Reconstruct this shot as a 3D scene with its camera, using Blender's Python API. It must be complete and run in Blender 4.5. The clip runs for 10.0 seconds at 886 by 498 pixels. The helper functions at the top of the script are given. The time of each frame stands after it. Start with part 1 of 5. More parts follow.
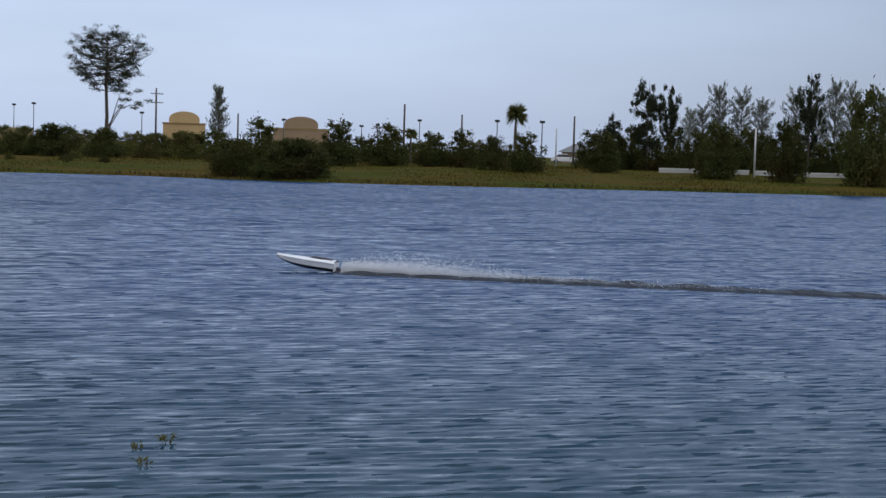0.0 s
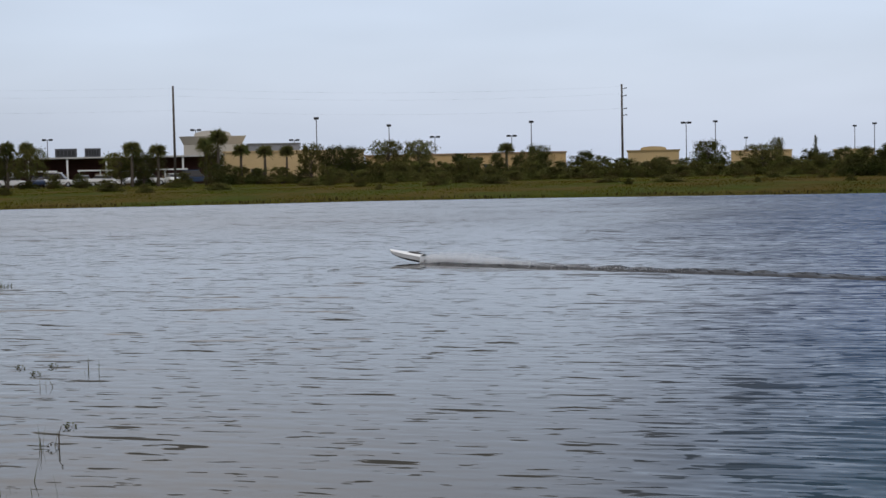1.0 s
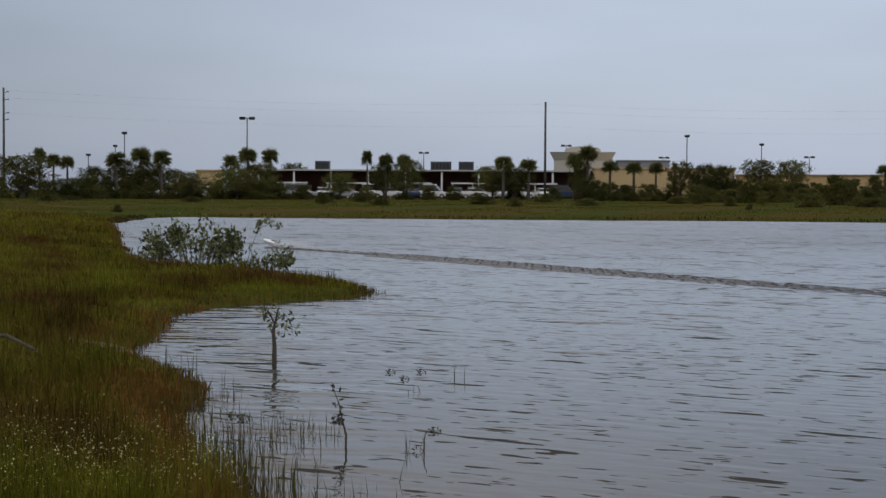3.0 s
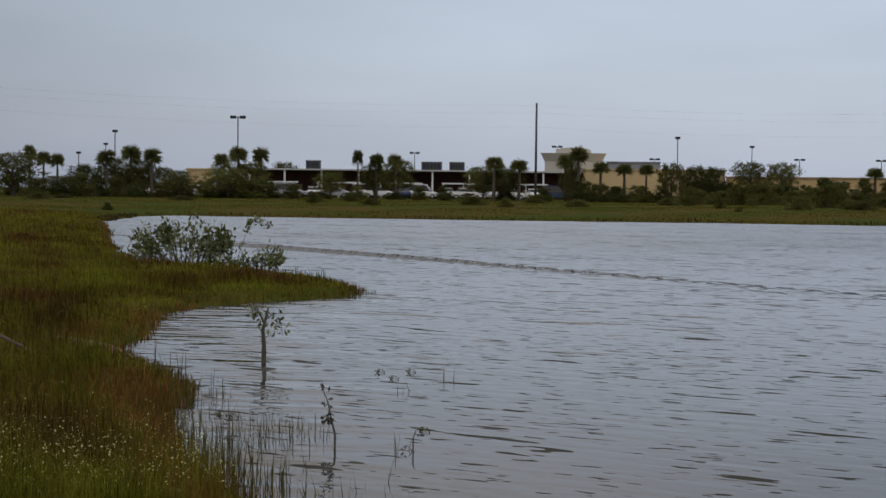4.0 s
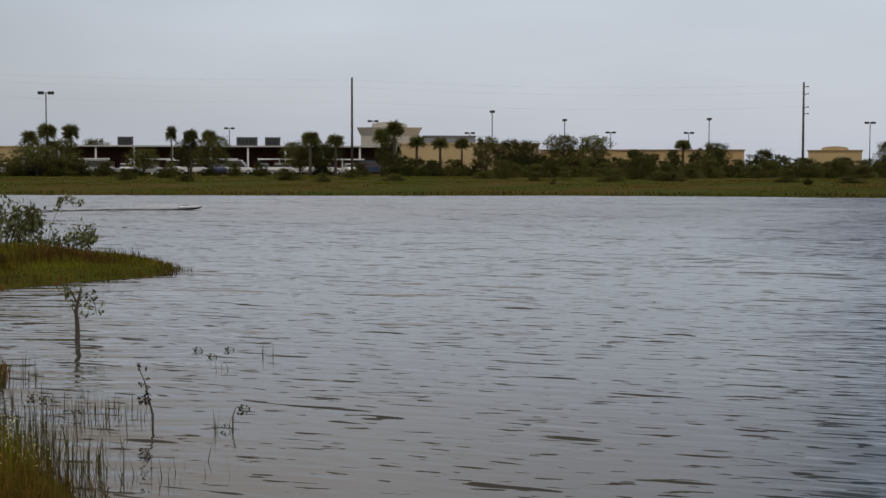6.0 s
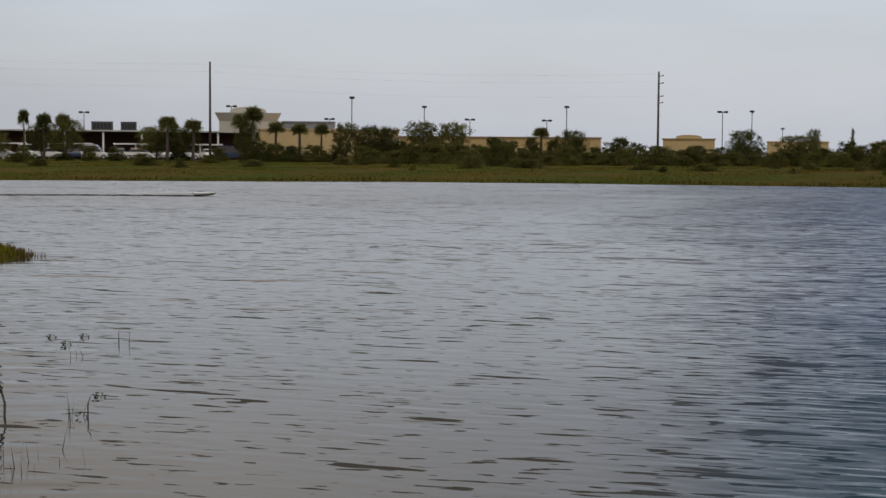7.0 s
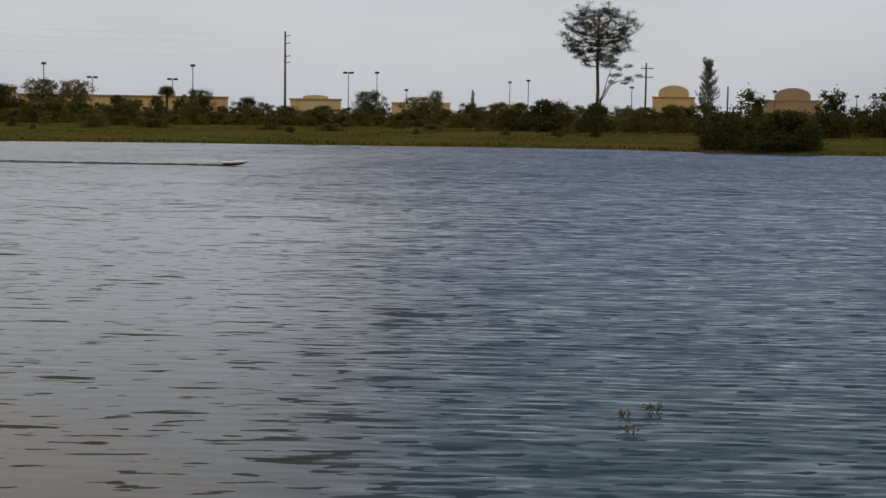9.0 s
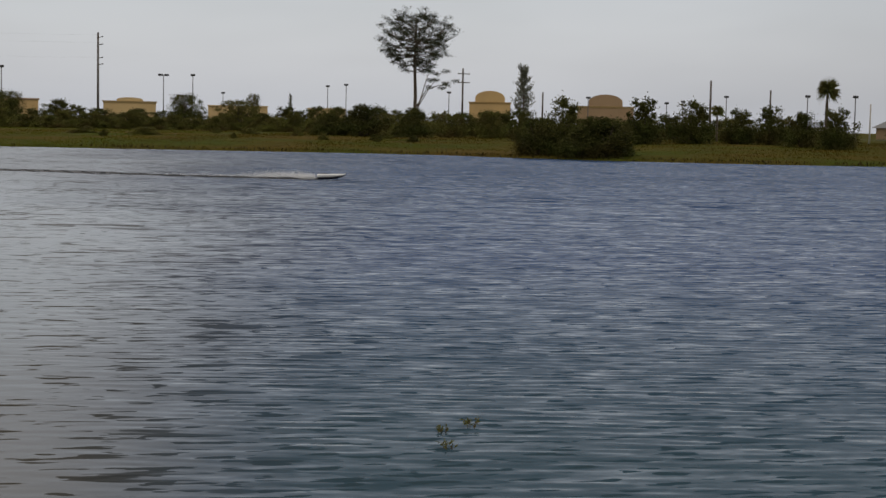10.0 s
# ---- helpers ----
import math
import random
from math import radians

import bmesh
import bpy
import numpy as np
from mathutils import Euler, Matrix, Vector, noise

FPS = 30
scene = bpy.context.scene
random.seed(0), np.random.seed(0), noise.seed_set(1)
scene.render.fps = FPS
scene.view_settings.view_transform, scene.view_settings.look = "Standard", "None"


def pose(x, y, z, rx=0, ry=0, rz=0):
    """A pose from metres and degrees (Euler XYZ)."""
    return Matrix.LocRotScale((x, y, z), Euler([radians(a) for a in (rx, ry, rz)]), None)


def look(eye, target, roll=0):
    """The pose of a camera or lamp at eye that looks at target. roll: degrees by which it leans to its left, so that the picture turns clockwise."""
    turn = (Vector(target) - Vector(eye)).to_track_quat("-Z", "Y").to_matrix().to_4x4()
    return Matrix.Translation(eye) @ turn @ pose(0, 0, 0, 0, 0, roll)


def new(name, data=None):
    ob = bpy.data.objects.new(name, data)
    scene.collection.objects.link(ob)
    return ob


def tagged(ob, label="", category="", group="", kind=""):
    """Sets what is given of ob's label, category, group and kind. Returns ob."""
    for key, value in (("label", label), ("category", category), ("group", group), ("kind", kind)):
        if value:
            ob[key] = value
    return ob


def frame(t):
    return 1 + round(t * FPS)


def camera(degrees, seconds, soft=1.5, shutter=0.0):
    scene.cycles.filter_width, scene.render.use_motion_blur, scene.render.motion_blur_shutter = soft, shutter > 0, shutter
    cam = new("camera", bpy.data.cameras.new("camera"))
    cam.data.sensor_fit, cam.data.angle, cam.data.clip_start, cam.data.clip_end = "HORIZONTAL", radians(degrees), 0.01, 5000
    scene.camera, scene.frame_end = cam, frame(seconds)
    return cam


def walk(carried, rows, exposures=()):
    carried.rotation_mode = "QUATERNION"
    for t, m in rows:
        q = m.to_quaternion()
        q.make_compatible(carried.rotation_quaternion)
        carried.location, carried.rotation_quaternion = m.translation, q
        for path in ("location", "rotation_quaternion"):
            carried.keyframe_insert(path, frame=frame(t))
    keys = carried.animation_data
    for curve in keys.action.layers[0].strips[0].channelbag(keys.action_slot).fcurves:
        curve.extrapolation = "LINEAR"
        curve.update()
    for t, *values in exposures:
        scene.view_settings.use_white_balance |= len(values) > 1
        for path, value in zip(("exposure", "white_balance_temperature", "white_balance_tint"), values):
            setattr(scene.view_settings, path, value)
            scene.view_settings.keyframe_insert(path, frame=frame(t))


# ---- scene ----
cam = camera(32.55, 10.0, soft=1.5)


def aim(x, y, z, yaw, tilt, lean):
    """A camera pose from its place, its turn to the left of +y, its tilt upwards and its lean, in degrees."""
    ahead = Vector((-math.sin(radians(yaw)) * math.cos(radians(tilt)), math.cos(radians(yaw)) * math.cos(radians(tilt)), math.sin(radians(tilt))))
    eye = Vector((x, y, z))
    return look(eye, eye + ahead, lean)


PATH = [
    (0.0, aim(0, 0, 2.00, -44.60, -3.57, 1.61)), (0.2, aim(0, 0, 2.00, -39.96, -3.93, 1.13)),
    (0.4, aim(0, 0, 2.00, -34.73, -3.97, 0.99)), (0.5, aim(0, 0, 2.00, -31.63, -3.90, 0.49)),
    (0.6, aim(0, 0, 2.00, -28.04, -3.92, -0.09)), (0.8, aim(0, 0, 2.00, -20.21, -3.54, -0.67)),
    (1.0, aim(0, 0, 2.00, -13.50, -2.91, -1.18)), (1.2, aim(0, 0, 2.00, -7.36, -2.62, -1.38)),
    (1.5, aim(0, 0, 2.00, -4.54, -2.52, -1.10)), (2.0, aim(0, 0, 2.00, -1.17, -2.63, -0.77)),
    (2.5, aim(0, 0, 2.00, 0.26, -2.18, 0.25)), (4.0, aim(0, 0, 2.00, -0.11, -2.16, 0.66)),
    (4.5, aim(0, 0, 2.00, -1.35, -2.01, 0.59)), (5.0, aim(0, 0, 2.00, -3.03, -2.39, 0.86)),
    (5.5, aim(0, 0, 2.00, -4.87, -2.80, 0.43)), (7.0, aim(0, 0, 1.99, -12.30, -3.56, 0.40)),
    (7.5, aim(0, 0, 1.93, -15.56, -3.92, 0.75)), (8.0, aim(0, 0, 1.88, -19.17, -4.41, 0.32)),
    (8.5, aim(0, 0, 1.93, -22.73, -4.85, 0.27)), (9.0, aim(0, 0, 1.98, -26.30, -4.93, 0.76)),
    (9.5, aim(0, 0, 2.02, -28.84, -4.85, 0.67)), (10.0, aim(0, 0, 2.07, -33.17, -4.68, 1.14)),
]
walk(cam, PATH, exposures=[(0.0, -0.02, 5800, 10), (1.0, 0.03, 6300, 10), (1.5, -0.05, 6300, 10), (2.5, -0.30, 6250, 10), (5.5, -0.2, 6750, 10), (7.5, -0.18, 7100, 10), (10.0, -0.22, 7300, 10)])

# ---- light: thin overcast, sun high behind the veil ----
SUN_TURN, SUN_UP = radians(165), radians(58)
world = bpy.data.worlds.new("world")
scene.world = world
world.use_nodes = True
wn, wl = world.node_tree.nodes, world.node_tree.links
wn.clear()
sky = wn.new("ShaderNodeTexSky")
sky.sky_type, sky.sun_disc = "NISHITA", False
sky.sun_elevation, sky.sun_rotation = SUN_UP, SUN_TURN
sky.air_density, sky.dust_density, sky.ozone_density = 1.2, 3.0, 1.5
veil = wn.new("ShaderNodeMix")
veil.data_type = "RGBA"
veil.inputs[0].default_value = 0.68
veil.inputs[7].default_value = (5.8, 6.4, 7.7, 1)
back = wn.new("ShaderNodeBackground")
back.inputs[1].default_value = 0.12
wl.new(sky.outputs[0], veil.inputs[6])
# thin cloud: brighter where the veil is thinnest over the lake, with soft unevenness
where, toward, apart, bright = wn.new("ShaderNodeTexCoord"), wn.new("ShaderNodeVectorMath"), wn.new("ShaderNodeSeparateXYZ"), wn.new("ShaderNodeMapRange")
toward.operation = "DOT_PRODUCT"
toward.inputs[1].default_value = (math.sin(radians(24)), math.cos(radians(24)), 0)
wl.new(where.outputs["Generated"], toward.inputs[0])
wl.new(where.outputs["Generated"], apart.inputs[0])
bright.interpolation_type = "SMOOTHSTEP"
bright.inputs[1].default_value, bright.inputs[2].default_value, bright.inputs[3].default_value, bright.inputs[4].default_value = 0.70, 0.99, 0.70, 1.04
wl.new(toward.outputs["Value"], bright.inputs[0])
high, even = wn.new("ShaderNodeMapRange"), wn.new("ShaderNodeMix")
high.inputs[1].default_value, high.inputs[2].default_value = 0.15, 0.5
wl.new(apart.outputs[2], high.inputs[0])
wl.new(high.outputs[0], even.inputs[0])
wl.new(bright.outputs[0], even.inputs[2])
even.inputs[3].default_value = 1.0
drawn, cloud, soft = wn.new("ShaderNodeMapping"), wn.new("ShaderNodeTexNoise"), wn.new("ShaderNodeMapRange")
drawn.inputs["Scale"].default_value = (2.2, 2.2, 9.0)
cloud.inputs["Scale"].default_value, cloud.inputs["Detail"].default_value = 1.6, 3
soft.inputs[1].default_value, soft.inputs[2].default_value, soft.inputs[3].default_value, soft.inputs[4].default_value = 0.3, 0.7, 0.93, 1.07
wl.new(where.outputs["Generated"], drawn.inputs[0])
wl.new(drawn.outputs[0], cloud.inputs[0])
wl.new(cloud.outputs[0], soft.inputs[0])
amount, shaded = wn.new("ShaderNodeMath"), wn.new("ShaderNodeVectorMath")
amount.operation, shaded.operation = "MULTIPLY", "SCALE"
wl.new(even.outputs[0], amount.inputs[0])
wl.new(soft.outputs[0], amount.inputs[1])
# whiter sky added above the view, near bank's side, to warm the water's reflection
side, up, share, white = wn.new("ShaderNodeMapRange"), wn.new("ShaderNodeMapRange"), wn.new("ShaderNodeMath"), wn.new("ShaderNodeMix")
side.interpolation_type = up.interpolation_type = "SMOOTHSTEP"
side.inputs[1].default_value, side.inputs[2].default_value, side.inputs[3].default_value, side.inputs[4].default_value = 0.0, 0.46, 1.0, 0.0
up.inputs[1].default_value, up.inputs[2].default_value = 0.09, 0.34
share.operation, white.data_type = "MULTIPLY", "RGBA"
white.inputs[7].default_value = (7.1, 6.7, 6.5, 1)
wl.new(apart.outputs[0], side.inputs[0])
wl.new(apart.outputs[2], up.inputs[0])
wl.new(side.outputs[0], share.inputs[0])
wl.new(up.outputs[0], share.inputs[1])
wl.new(share.outputs[0], white.inputs[0])
wl.new(veil.outputs[2], white.inputs[6])
wl.new(white.outputs[2], shaded.inputs[0])
wl.new(amount.outputs[0], shaded.inputs["Scale"])
wl.new(shaded.outputs[0], back.inputs[0])
wl.new(back.outputs[0], wn.new("ShaderNodeOutputWorld").inputs[0])
sun = new("sun", bpy.data.lights.new("sun", "SUN"))
sun.data.energy, sun.data.angle, sun.data.color = 0.7, radians(25), (1.0, 0.95, 0.88)
sun.matrix_world = look((0, 0, 0), (-math.sin(SUN_TURN) * math.cos(SUN_UP), -math.cos(SUN_TURN) * math.cos(SUN_UP), -math.sin(SUN_UP)))


# ---- materials ----
def material(name, rgb, rough=0.8, vary=0.25, size=3.0, fine=40.0, bump=0.3, depth=0.01, metal=0.0, second=None, each=0.0, spec=0.4, coords="Object"):
    """A surface with two scales of variation and fine relief; each: how much single pieces differ."""
    m = bpy.data.materials.new(name)
    m.use_nodes = True
    n, l = m.node_tree.nodes, m.node_tree.links
    b = n["Principled BSDF"]
    b.inputs["Roughness"].default_value, b.inputs["Metallic"].default_value = rough, metal
    b.inputs["Specular IOR Level"].default_value = spec
    tc = n.new("ShaderNodeTexCoord")
    big, small = n.new("ShaderNodeTexNoise"), n.new("ShaderNodeTexNoise")
    big.inputs["Scale"].default_value, small.inputs["Scale"].default_value = 1 / size, fine
    big.inputs["Detail"].default_value, small.inputs["Detail"].default_value = 5, 3
    for t in (big, small):
        l.new(tc.outputs[coords], t.inputs["Vector"])
    mix = n.new("ShaderNodeMix")
    mix.data_type = "RGBA"
    two = second or tuple(c * (1 - vary) for c in rgb)
    mix.inputs[6].default_value, mix.inputs[7].default_value = (*rgb, 1), (*two, 1)
    ramp = n.new("ShaderNodeMapRange")
    ramp.inputs[1].default_value, ramp.inputs[2].default_value = 0.38, 0.62
    l.new(big.outputs[0], ramp.inputs[0])
    l.new(ramp.outputs[0], mix.inputs[0])
    hsv = n.new("ShaderNodeHueSaturation")
    val = n.new("ShaderNodeMapRange")
    val.inputs[3].default_value, val.inputs[4].default_value = 1 - vary, 1 + vary
    l.new(small.outputs[0], val.inputs[0])
    l.new(mix.outputs[2], hsv.inputs["Color"])
    if each:
        isl, obj = n.new("ShaderNodeNewGeometry"), n.new("ShaderNodeObjectInfo")
        add, sc, mul = n.new("ShaderNodeMath"), n.new("ShaderNodeMapRange"), n.new("ShaderNodeMath")
        l.new(isl.outputs["Random Per Island"], add.inputs[0])
        l.new(obj.outputs["Random"], add.inputs[1])
        l.new(add.outputs[0], sc.inputs[0])
        sc.inputs[2].default_value, sc.inputs[3].default_value, sc.inputs[4].default_value = 2, 1 - each, 1 + each
        mul.operation = "MULTIPLY"
        l.new(sc.outputs[0], mul.inputs[0])
        l.new(val.outputs[0], mul.inputs[1])
        l.new(mul.outputs[0], hsv.inputs["Value"])
    else:
        l.new(val.outputs[0], hsv.inputs["Value"])
    l.new(hsv.outputs[0], b.inputs["Base Color"])
    if bump:
        bp = n.new("ShaderNodeBump")
        bp.inputs["Strength"].default_value, bp.inputs["Distance"].default_value = bump, depth
        l.new(small.outputs[0], bp.inputs["Height"])
        l.new(bp.outputs[0], b.inputs["Normal"])
    return m


def leafy(name, rgb, second=None, each=0.45, size=1.2, rough=0.6, lets_through=0.25):
    """Foliage: some light passes through the leaves."""
    m = material(name, rgb, rough, 0.2, size, 9.0, 0, second=second, each=each, spec=0.03)
    n, l = m.node_tree.nodes, m.node_tree.links
    b = n["Principled BSDF"]
    thin, mix = n.new("ShaderNodeBsdfTranslucent"), n.new("ShaderNodeMixShader")
    mix.inputs[0].default_value = lets_through
    l.new(b.inputs["Base Color"].links[0].from_socket, thin.inputs[0])
    l.new(b.outputs[0], mix.inputs[1])
    l.new(thin.outputs[0], mix.inputs[2])
    l.new(mix.outputs[0], n["Material Output"].inputs[0])
    return m


def watery(name, body, strength, attribute=True):
    """Lake water: a dark body under a mirror of wavelets whose faces tilt at several scales; the ruffle attribute says
    where it is rougher. Part of the reflected sky's colour is put into the body colour.
    """
    m = bpy.data.materials.new(name)
    m.use_nodes = True
    n, l = m.node_tree.nodes, m.node_tree.links
    b = n["Principled BSDF"]
    b.inputs["IOR"].default_value = 1.33
    b.inputs["Base Color"].default_value = (*body, 1)

    def maths(kind, one, two=0.0, three=0.0):
        k = n.new("ShaderNodeMath")
        k.operation = kind
        for i, v in enumerate((one, two, three)):
            if isinstance(v, (int, float)):
                k.inputs[i].default_value = v
            else:
                l.new(v, k.inputs[i])
        return k.outputs[0]

    def field(scale, detail, way=26, stretch=0.34, shift=0.0):
        """Uneven cells, drawn out along the crests; scale: cells in a metre across them."""
        turned, mp, t = n.new("ShaderNodeMapping"), n.new("ShaderNodeMapping"), n.new("ShaderNodeTexNoise")
        turned.inputs["Rotation"].default_value = (0, 0, radians(way))
        mp.inputs["Scale"].default_value = (stretch, 1.0, 1.0)
        mp.inputs["Location"].default_value = (shift, shift * 1.7, shift)
        t.inputs["Scale"].default_value, t.inputs["Detail"].default_value = scale, detail
        l.new(tc.outputs["Object"], turned.inputs[0])
        l.new(turned.outputs[0], mp.inputs[0])
        l.new(mp.outputs[0], t.inputs["Vector"])
        return t.outputs[0]

    def faces(f, low, high):
        """The steep fronts of wavelets: a sharp step where the field is high."""
        k = n.new("ShaderNodeMapRange")
        k.interpolation_type = "SMOOTHSTEP"
        l.new(f, k.inputs[0])
        for i, v in ((1, low), (2, high)):
            if isinstance(v, (int, float)):
                k.inputs[i].default_value = v
            else:
                l.new(v, k.inputs[i])
        return k.outputs[0]

    tc = n.new("ShaderNodeTexCoord")
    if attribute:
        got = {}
        for key in ("ruffle", "brownish", "green", "far", "lee"):
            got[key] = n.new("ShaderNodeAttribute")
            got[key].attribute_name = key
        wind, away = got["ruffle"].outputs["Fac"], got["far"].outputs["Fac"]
        sky_tint, tint = n.new("ShaderNodeMix"), n.new("ShaderNodeMix")
        sky_tint.data_type = tint.data_type = "RGBA"
        # body mixed from blue to brown to carry the reflected sky's colour
        sky_tint.inputs[6].default_value, sky_tint.inputs[7].default_value = (*body, 1), (0.048, 0.040, 0.016, 1)
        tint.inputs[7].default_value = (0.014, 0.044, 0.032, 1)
        l.new(got["brownish"].outputs["Fac"], sky_tint.inputs[0])
        l.new(sky_tint.outputs[2], tint.inputs[6])
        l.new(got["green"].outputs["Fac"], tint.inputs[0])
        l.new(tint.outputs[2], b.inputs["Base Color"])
    else:
        calm = n.new("ShaderNodeValue")
        calm.outputs[0].default_value = 0.5
        wind = away = calm.outputs[0]
    groups = field(0.22, 2, 20, 0.6)
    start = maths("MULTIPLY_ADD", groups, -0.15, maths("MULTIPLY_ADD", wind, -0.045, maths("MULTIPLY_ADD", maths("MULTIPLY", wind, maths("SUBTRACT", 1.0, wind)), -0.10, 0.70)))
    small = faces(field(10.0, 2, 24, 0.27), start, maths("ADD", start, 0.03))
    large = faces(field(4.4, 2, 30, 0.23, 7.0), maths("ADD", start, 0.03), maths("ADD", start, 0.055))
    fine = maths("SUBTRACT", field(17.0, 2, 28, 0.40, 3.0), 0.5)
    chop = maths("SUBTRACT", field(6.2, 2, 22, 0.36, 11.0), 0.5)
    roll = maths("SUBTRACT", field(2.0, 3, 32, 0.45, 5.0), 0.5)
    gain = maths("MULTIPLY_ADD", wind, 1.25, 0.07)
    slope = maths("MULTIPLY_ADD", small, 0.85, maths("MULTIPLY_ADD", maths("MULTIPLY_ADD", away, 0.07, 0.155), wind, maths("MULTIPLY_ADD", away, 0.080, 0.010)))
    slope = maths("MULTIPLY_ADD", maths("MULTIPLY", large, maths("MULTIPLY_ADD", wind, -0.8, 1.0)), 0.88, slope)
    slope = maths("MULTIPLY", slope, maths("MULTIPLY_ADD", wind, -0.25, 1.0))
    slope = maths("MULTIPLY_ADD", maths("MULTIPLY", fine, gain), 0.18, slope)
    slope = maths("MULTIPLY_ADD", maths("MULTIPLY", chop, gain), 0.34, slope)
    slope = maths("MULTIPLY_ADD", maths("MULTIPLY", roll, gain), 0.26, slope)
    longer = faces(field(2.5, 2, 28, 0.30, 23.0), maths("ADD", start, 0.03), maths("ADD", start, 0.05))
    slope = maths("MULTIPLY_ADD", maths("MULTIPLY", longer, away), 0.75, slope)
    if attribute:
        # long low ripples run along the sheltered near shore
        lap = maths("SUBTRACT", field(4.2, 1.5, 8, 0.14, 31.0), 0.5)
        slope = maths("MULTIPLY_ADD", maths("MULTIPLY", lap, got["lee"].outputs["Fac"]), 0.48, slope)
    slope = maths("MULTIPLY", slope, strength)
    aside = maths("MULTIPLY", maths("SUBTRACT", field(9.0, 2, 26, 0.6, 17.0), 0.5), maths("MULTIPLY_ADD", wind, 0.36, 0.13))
    # the tilt is towards the near shore, across the crests
    ux, uy = -math.cos(radians(66)), -math.sin(radians(66))
    tilt, flat, total, unit = n.new("ShaderNodeCombineXYZ"), n.new("ShaderNodeNewGeometry"), n.new("ShaderNodeVectorMath"), n.new("ShaderNodeVectorMath")
    l.new(maths("MULTIPLY_ADD", slope, ux, maths("MULTIPLY", aside, -uy)), tilt.inputs[0])
    l.new(maths("MULTIPLY_ADD", slope, uy, maths("MULTIPLY", aside, ux)), tilt.inputs[1])
    l.new(flat.outputs["Normal"], total.inputs[0])
    l.new(tilt.outputs[0], total.inputs[1])
    unit.operation = "NORMALIZE"
    l.new(total.outputs[0], unit.inputs[0])
    l.new(unit.outputs[0], b.inputs["Normal"])
    b.inputs["Roughness"].default_value = 0.022 if attribute else 0.25
    return m


# blue body colour also stands in for the bluer sky it mirrors
WATER = watery("lake_water", (0.008, 0.034, 0.100), 0.9)
WAKE = watery("wake_water", (0.018, 0.021, 0.026), 0.9, False)
SOIL = material("grassy_soil", (0.044, 0.056, 0.007), 0.95, 0.4, 9.0, 1.2, 0.6, 0.08, second=(0.074, 0.052, 0.011), spec=0.02)
GRASS = leafy("grass_blades", (0.140, 0.142, 0.012), (0.078, 0.040, 0.010), 0.8, 1.7)
LAWN = leafy("bank_grass", (0.062, 0.080, 0.004), (0.074, 0.064, 0.006), 0.35, 7.0, lets_through=0.5)
STRAW = leafy("straw_grass", (0.074, 0.064, 0.007), (0.094, 0.062, 0.012), 0.35, 7.0, lets_through=0.5)
# sedge colour darkened to carry wet mud and the bank's reflection
SEDGE = leafy("darkened_sedge", (0.040, 0.038, 0.014), (0.055, 0.040, 0.016), 0.4, 5.0)
REED = leafy("reed_blades", (0.095, 0.108, 0.032), (0.10, 0.072, 0.028), 0.5)
LEAF = leafy("shrub_leaves", (0.115, 0.125, 0.034), (0.105, 0.085, 0.032), lets_through=0.4)
DARK_LEAF = leafy("dark_leaves", (0.062, 0.076, 0.022), (0.078, 0.068, 0.024), lets_through=0.35)
PALM_LEAF = leafy("palm_fronds", (0.125, 0.145, 0.048), (0.130, 0.110, 0.046), lets_through=0.4)
PINE_LEAF = leafy("pine_needles", (0.035, 0.045, 0.026), (0.05, 0.055, 0.03))
GREY_LEAF = leafy("casuarina_needles", (0.20, 0.21, 0.165), (0.13, 0.14, 0.10), lets_through=0.35)
SILVER_LEAF = leafy("willow_leaves", (0.26, 0.28, 0.13), (0.09, 0.10, 0.03), 0.75, 0.25)
BARK = material("bark", (0.10, 0.08, 0.06), 0.9, 0.35, 0.5, 20.0, 0.6, 0.02)
PALE_BARK = material("palm_bark", (0.105, 0.085, 0.065), 0.9, 0.3, 0.5, 14.0, 0.5, 0.02)
POLE = material("pole_wood", (0.11, 0.095, 0.085), 0.9, 0.3, 1.0, 12.0, 0.4, 0.01)
GREY_METAL = material("grey_metal", (0.10, 0.10, 0.108), 0.5, 0.15, 1.0, 20.0, 0.1, 0.003, metal=0.4)
BLACK_METAL = material("black_metal", (0.03, 0.03, 0.032), 0.5, 0.15, 1.0, 20.0, 0.1, 0.003)
CONCRETE = material("pale_concrete", (0.52, 0.51, 0.49), 0.85, 0.15, 2.0, 8.0, 0.3, 0.01)
STUCCO = material("tan_stucco", (0.54, 0.40, 0.21), 0.9, 0.10, 4.0, 12.0, 0.2, 0.01)
OCHRE = material("ochre_stucco", (0.53, 0.37, 0.18), 0.9, 0.10, 4.0, 12.0, 0.2, 0.01)
BROWN = material("brown_stucco", (0.34, 0.24, 0.15), 0.9, 0.12, 4.0, 12.0, 0.2, 0.01)
CREAM = material("cream_stucco", (0.50, 0.47, 0.41), 0.9, 0.08, 4.0, 12.0, 0.2, 0.01)
WING_GREY = material("grey_wall", (0.27, 0.28, 0.30), 0.85, 0.12, 4.0, 12.0, 0.2, 0.01)
MAROON = material("maroon_wall", (0.085, 0.035, 0.03), 0.85, 0.2, 3.0, 10.0, 0.2, 0.01)
ROOF_GREY = material("grey_roof", (0.20, 0.21, 0.22), 0.8, 0.15, 3.0, 10.0, 0.2, 0.01)
WHITE = material("white_paint", (0.75, 0.75, 0.74), 0.5, 0.06, 2.0, 10.0, 0.05, 0.003)
ASPHALT = material("asphalt", (0.055, 0.055, 0.058), 0.9, 0.2, 3.0, 30.0, 0.4, 0.01)
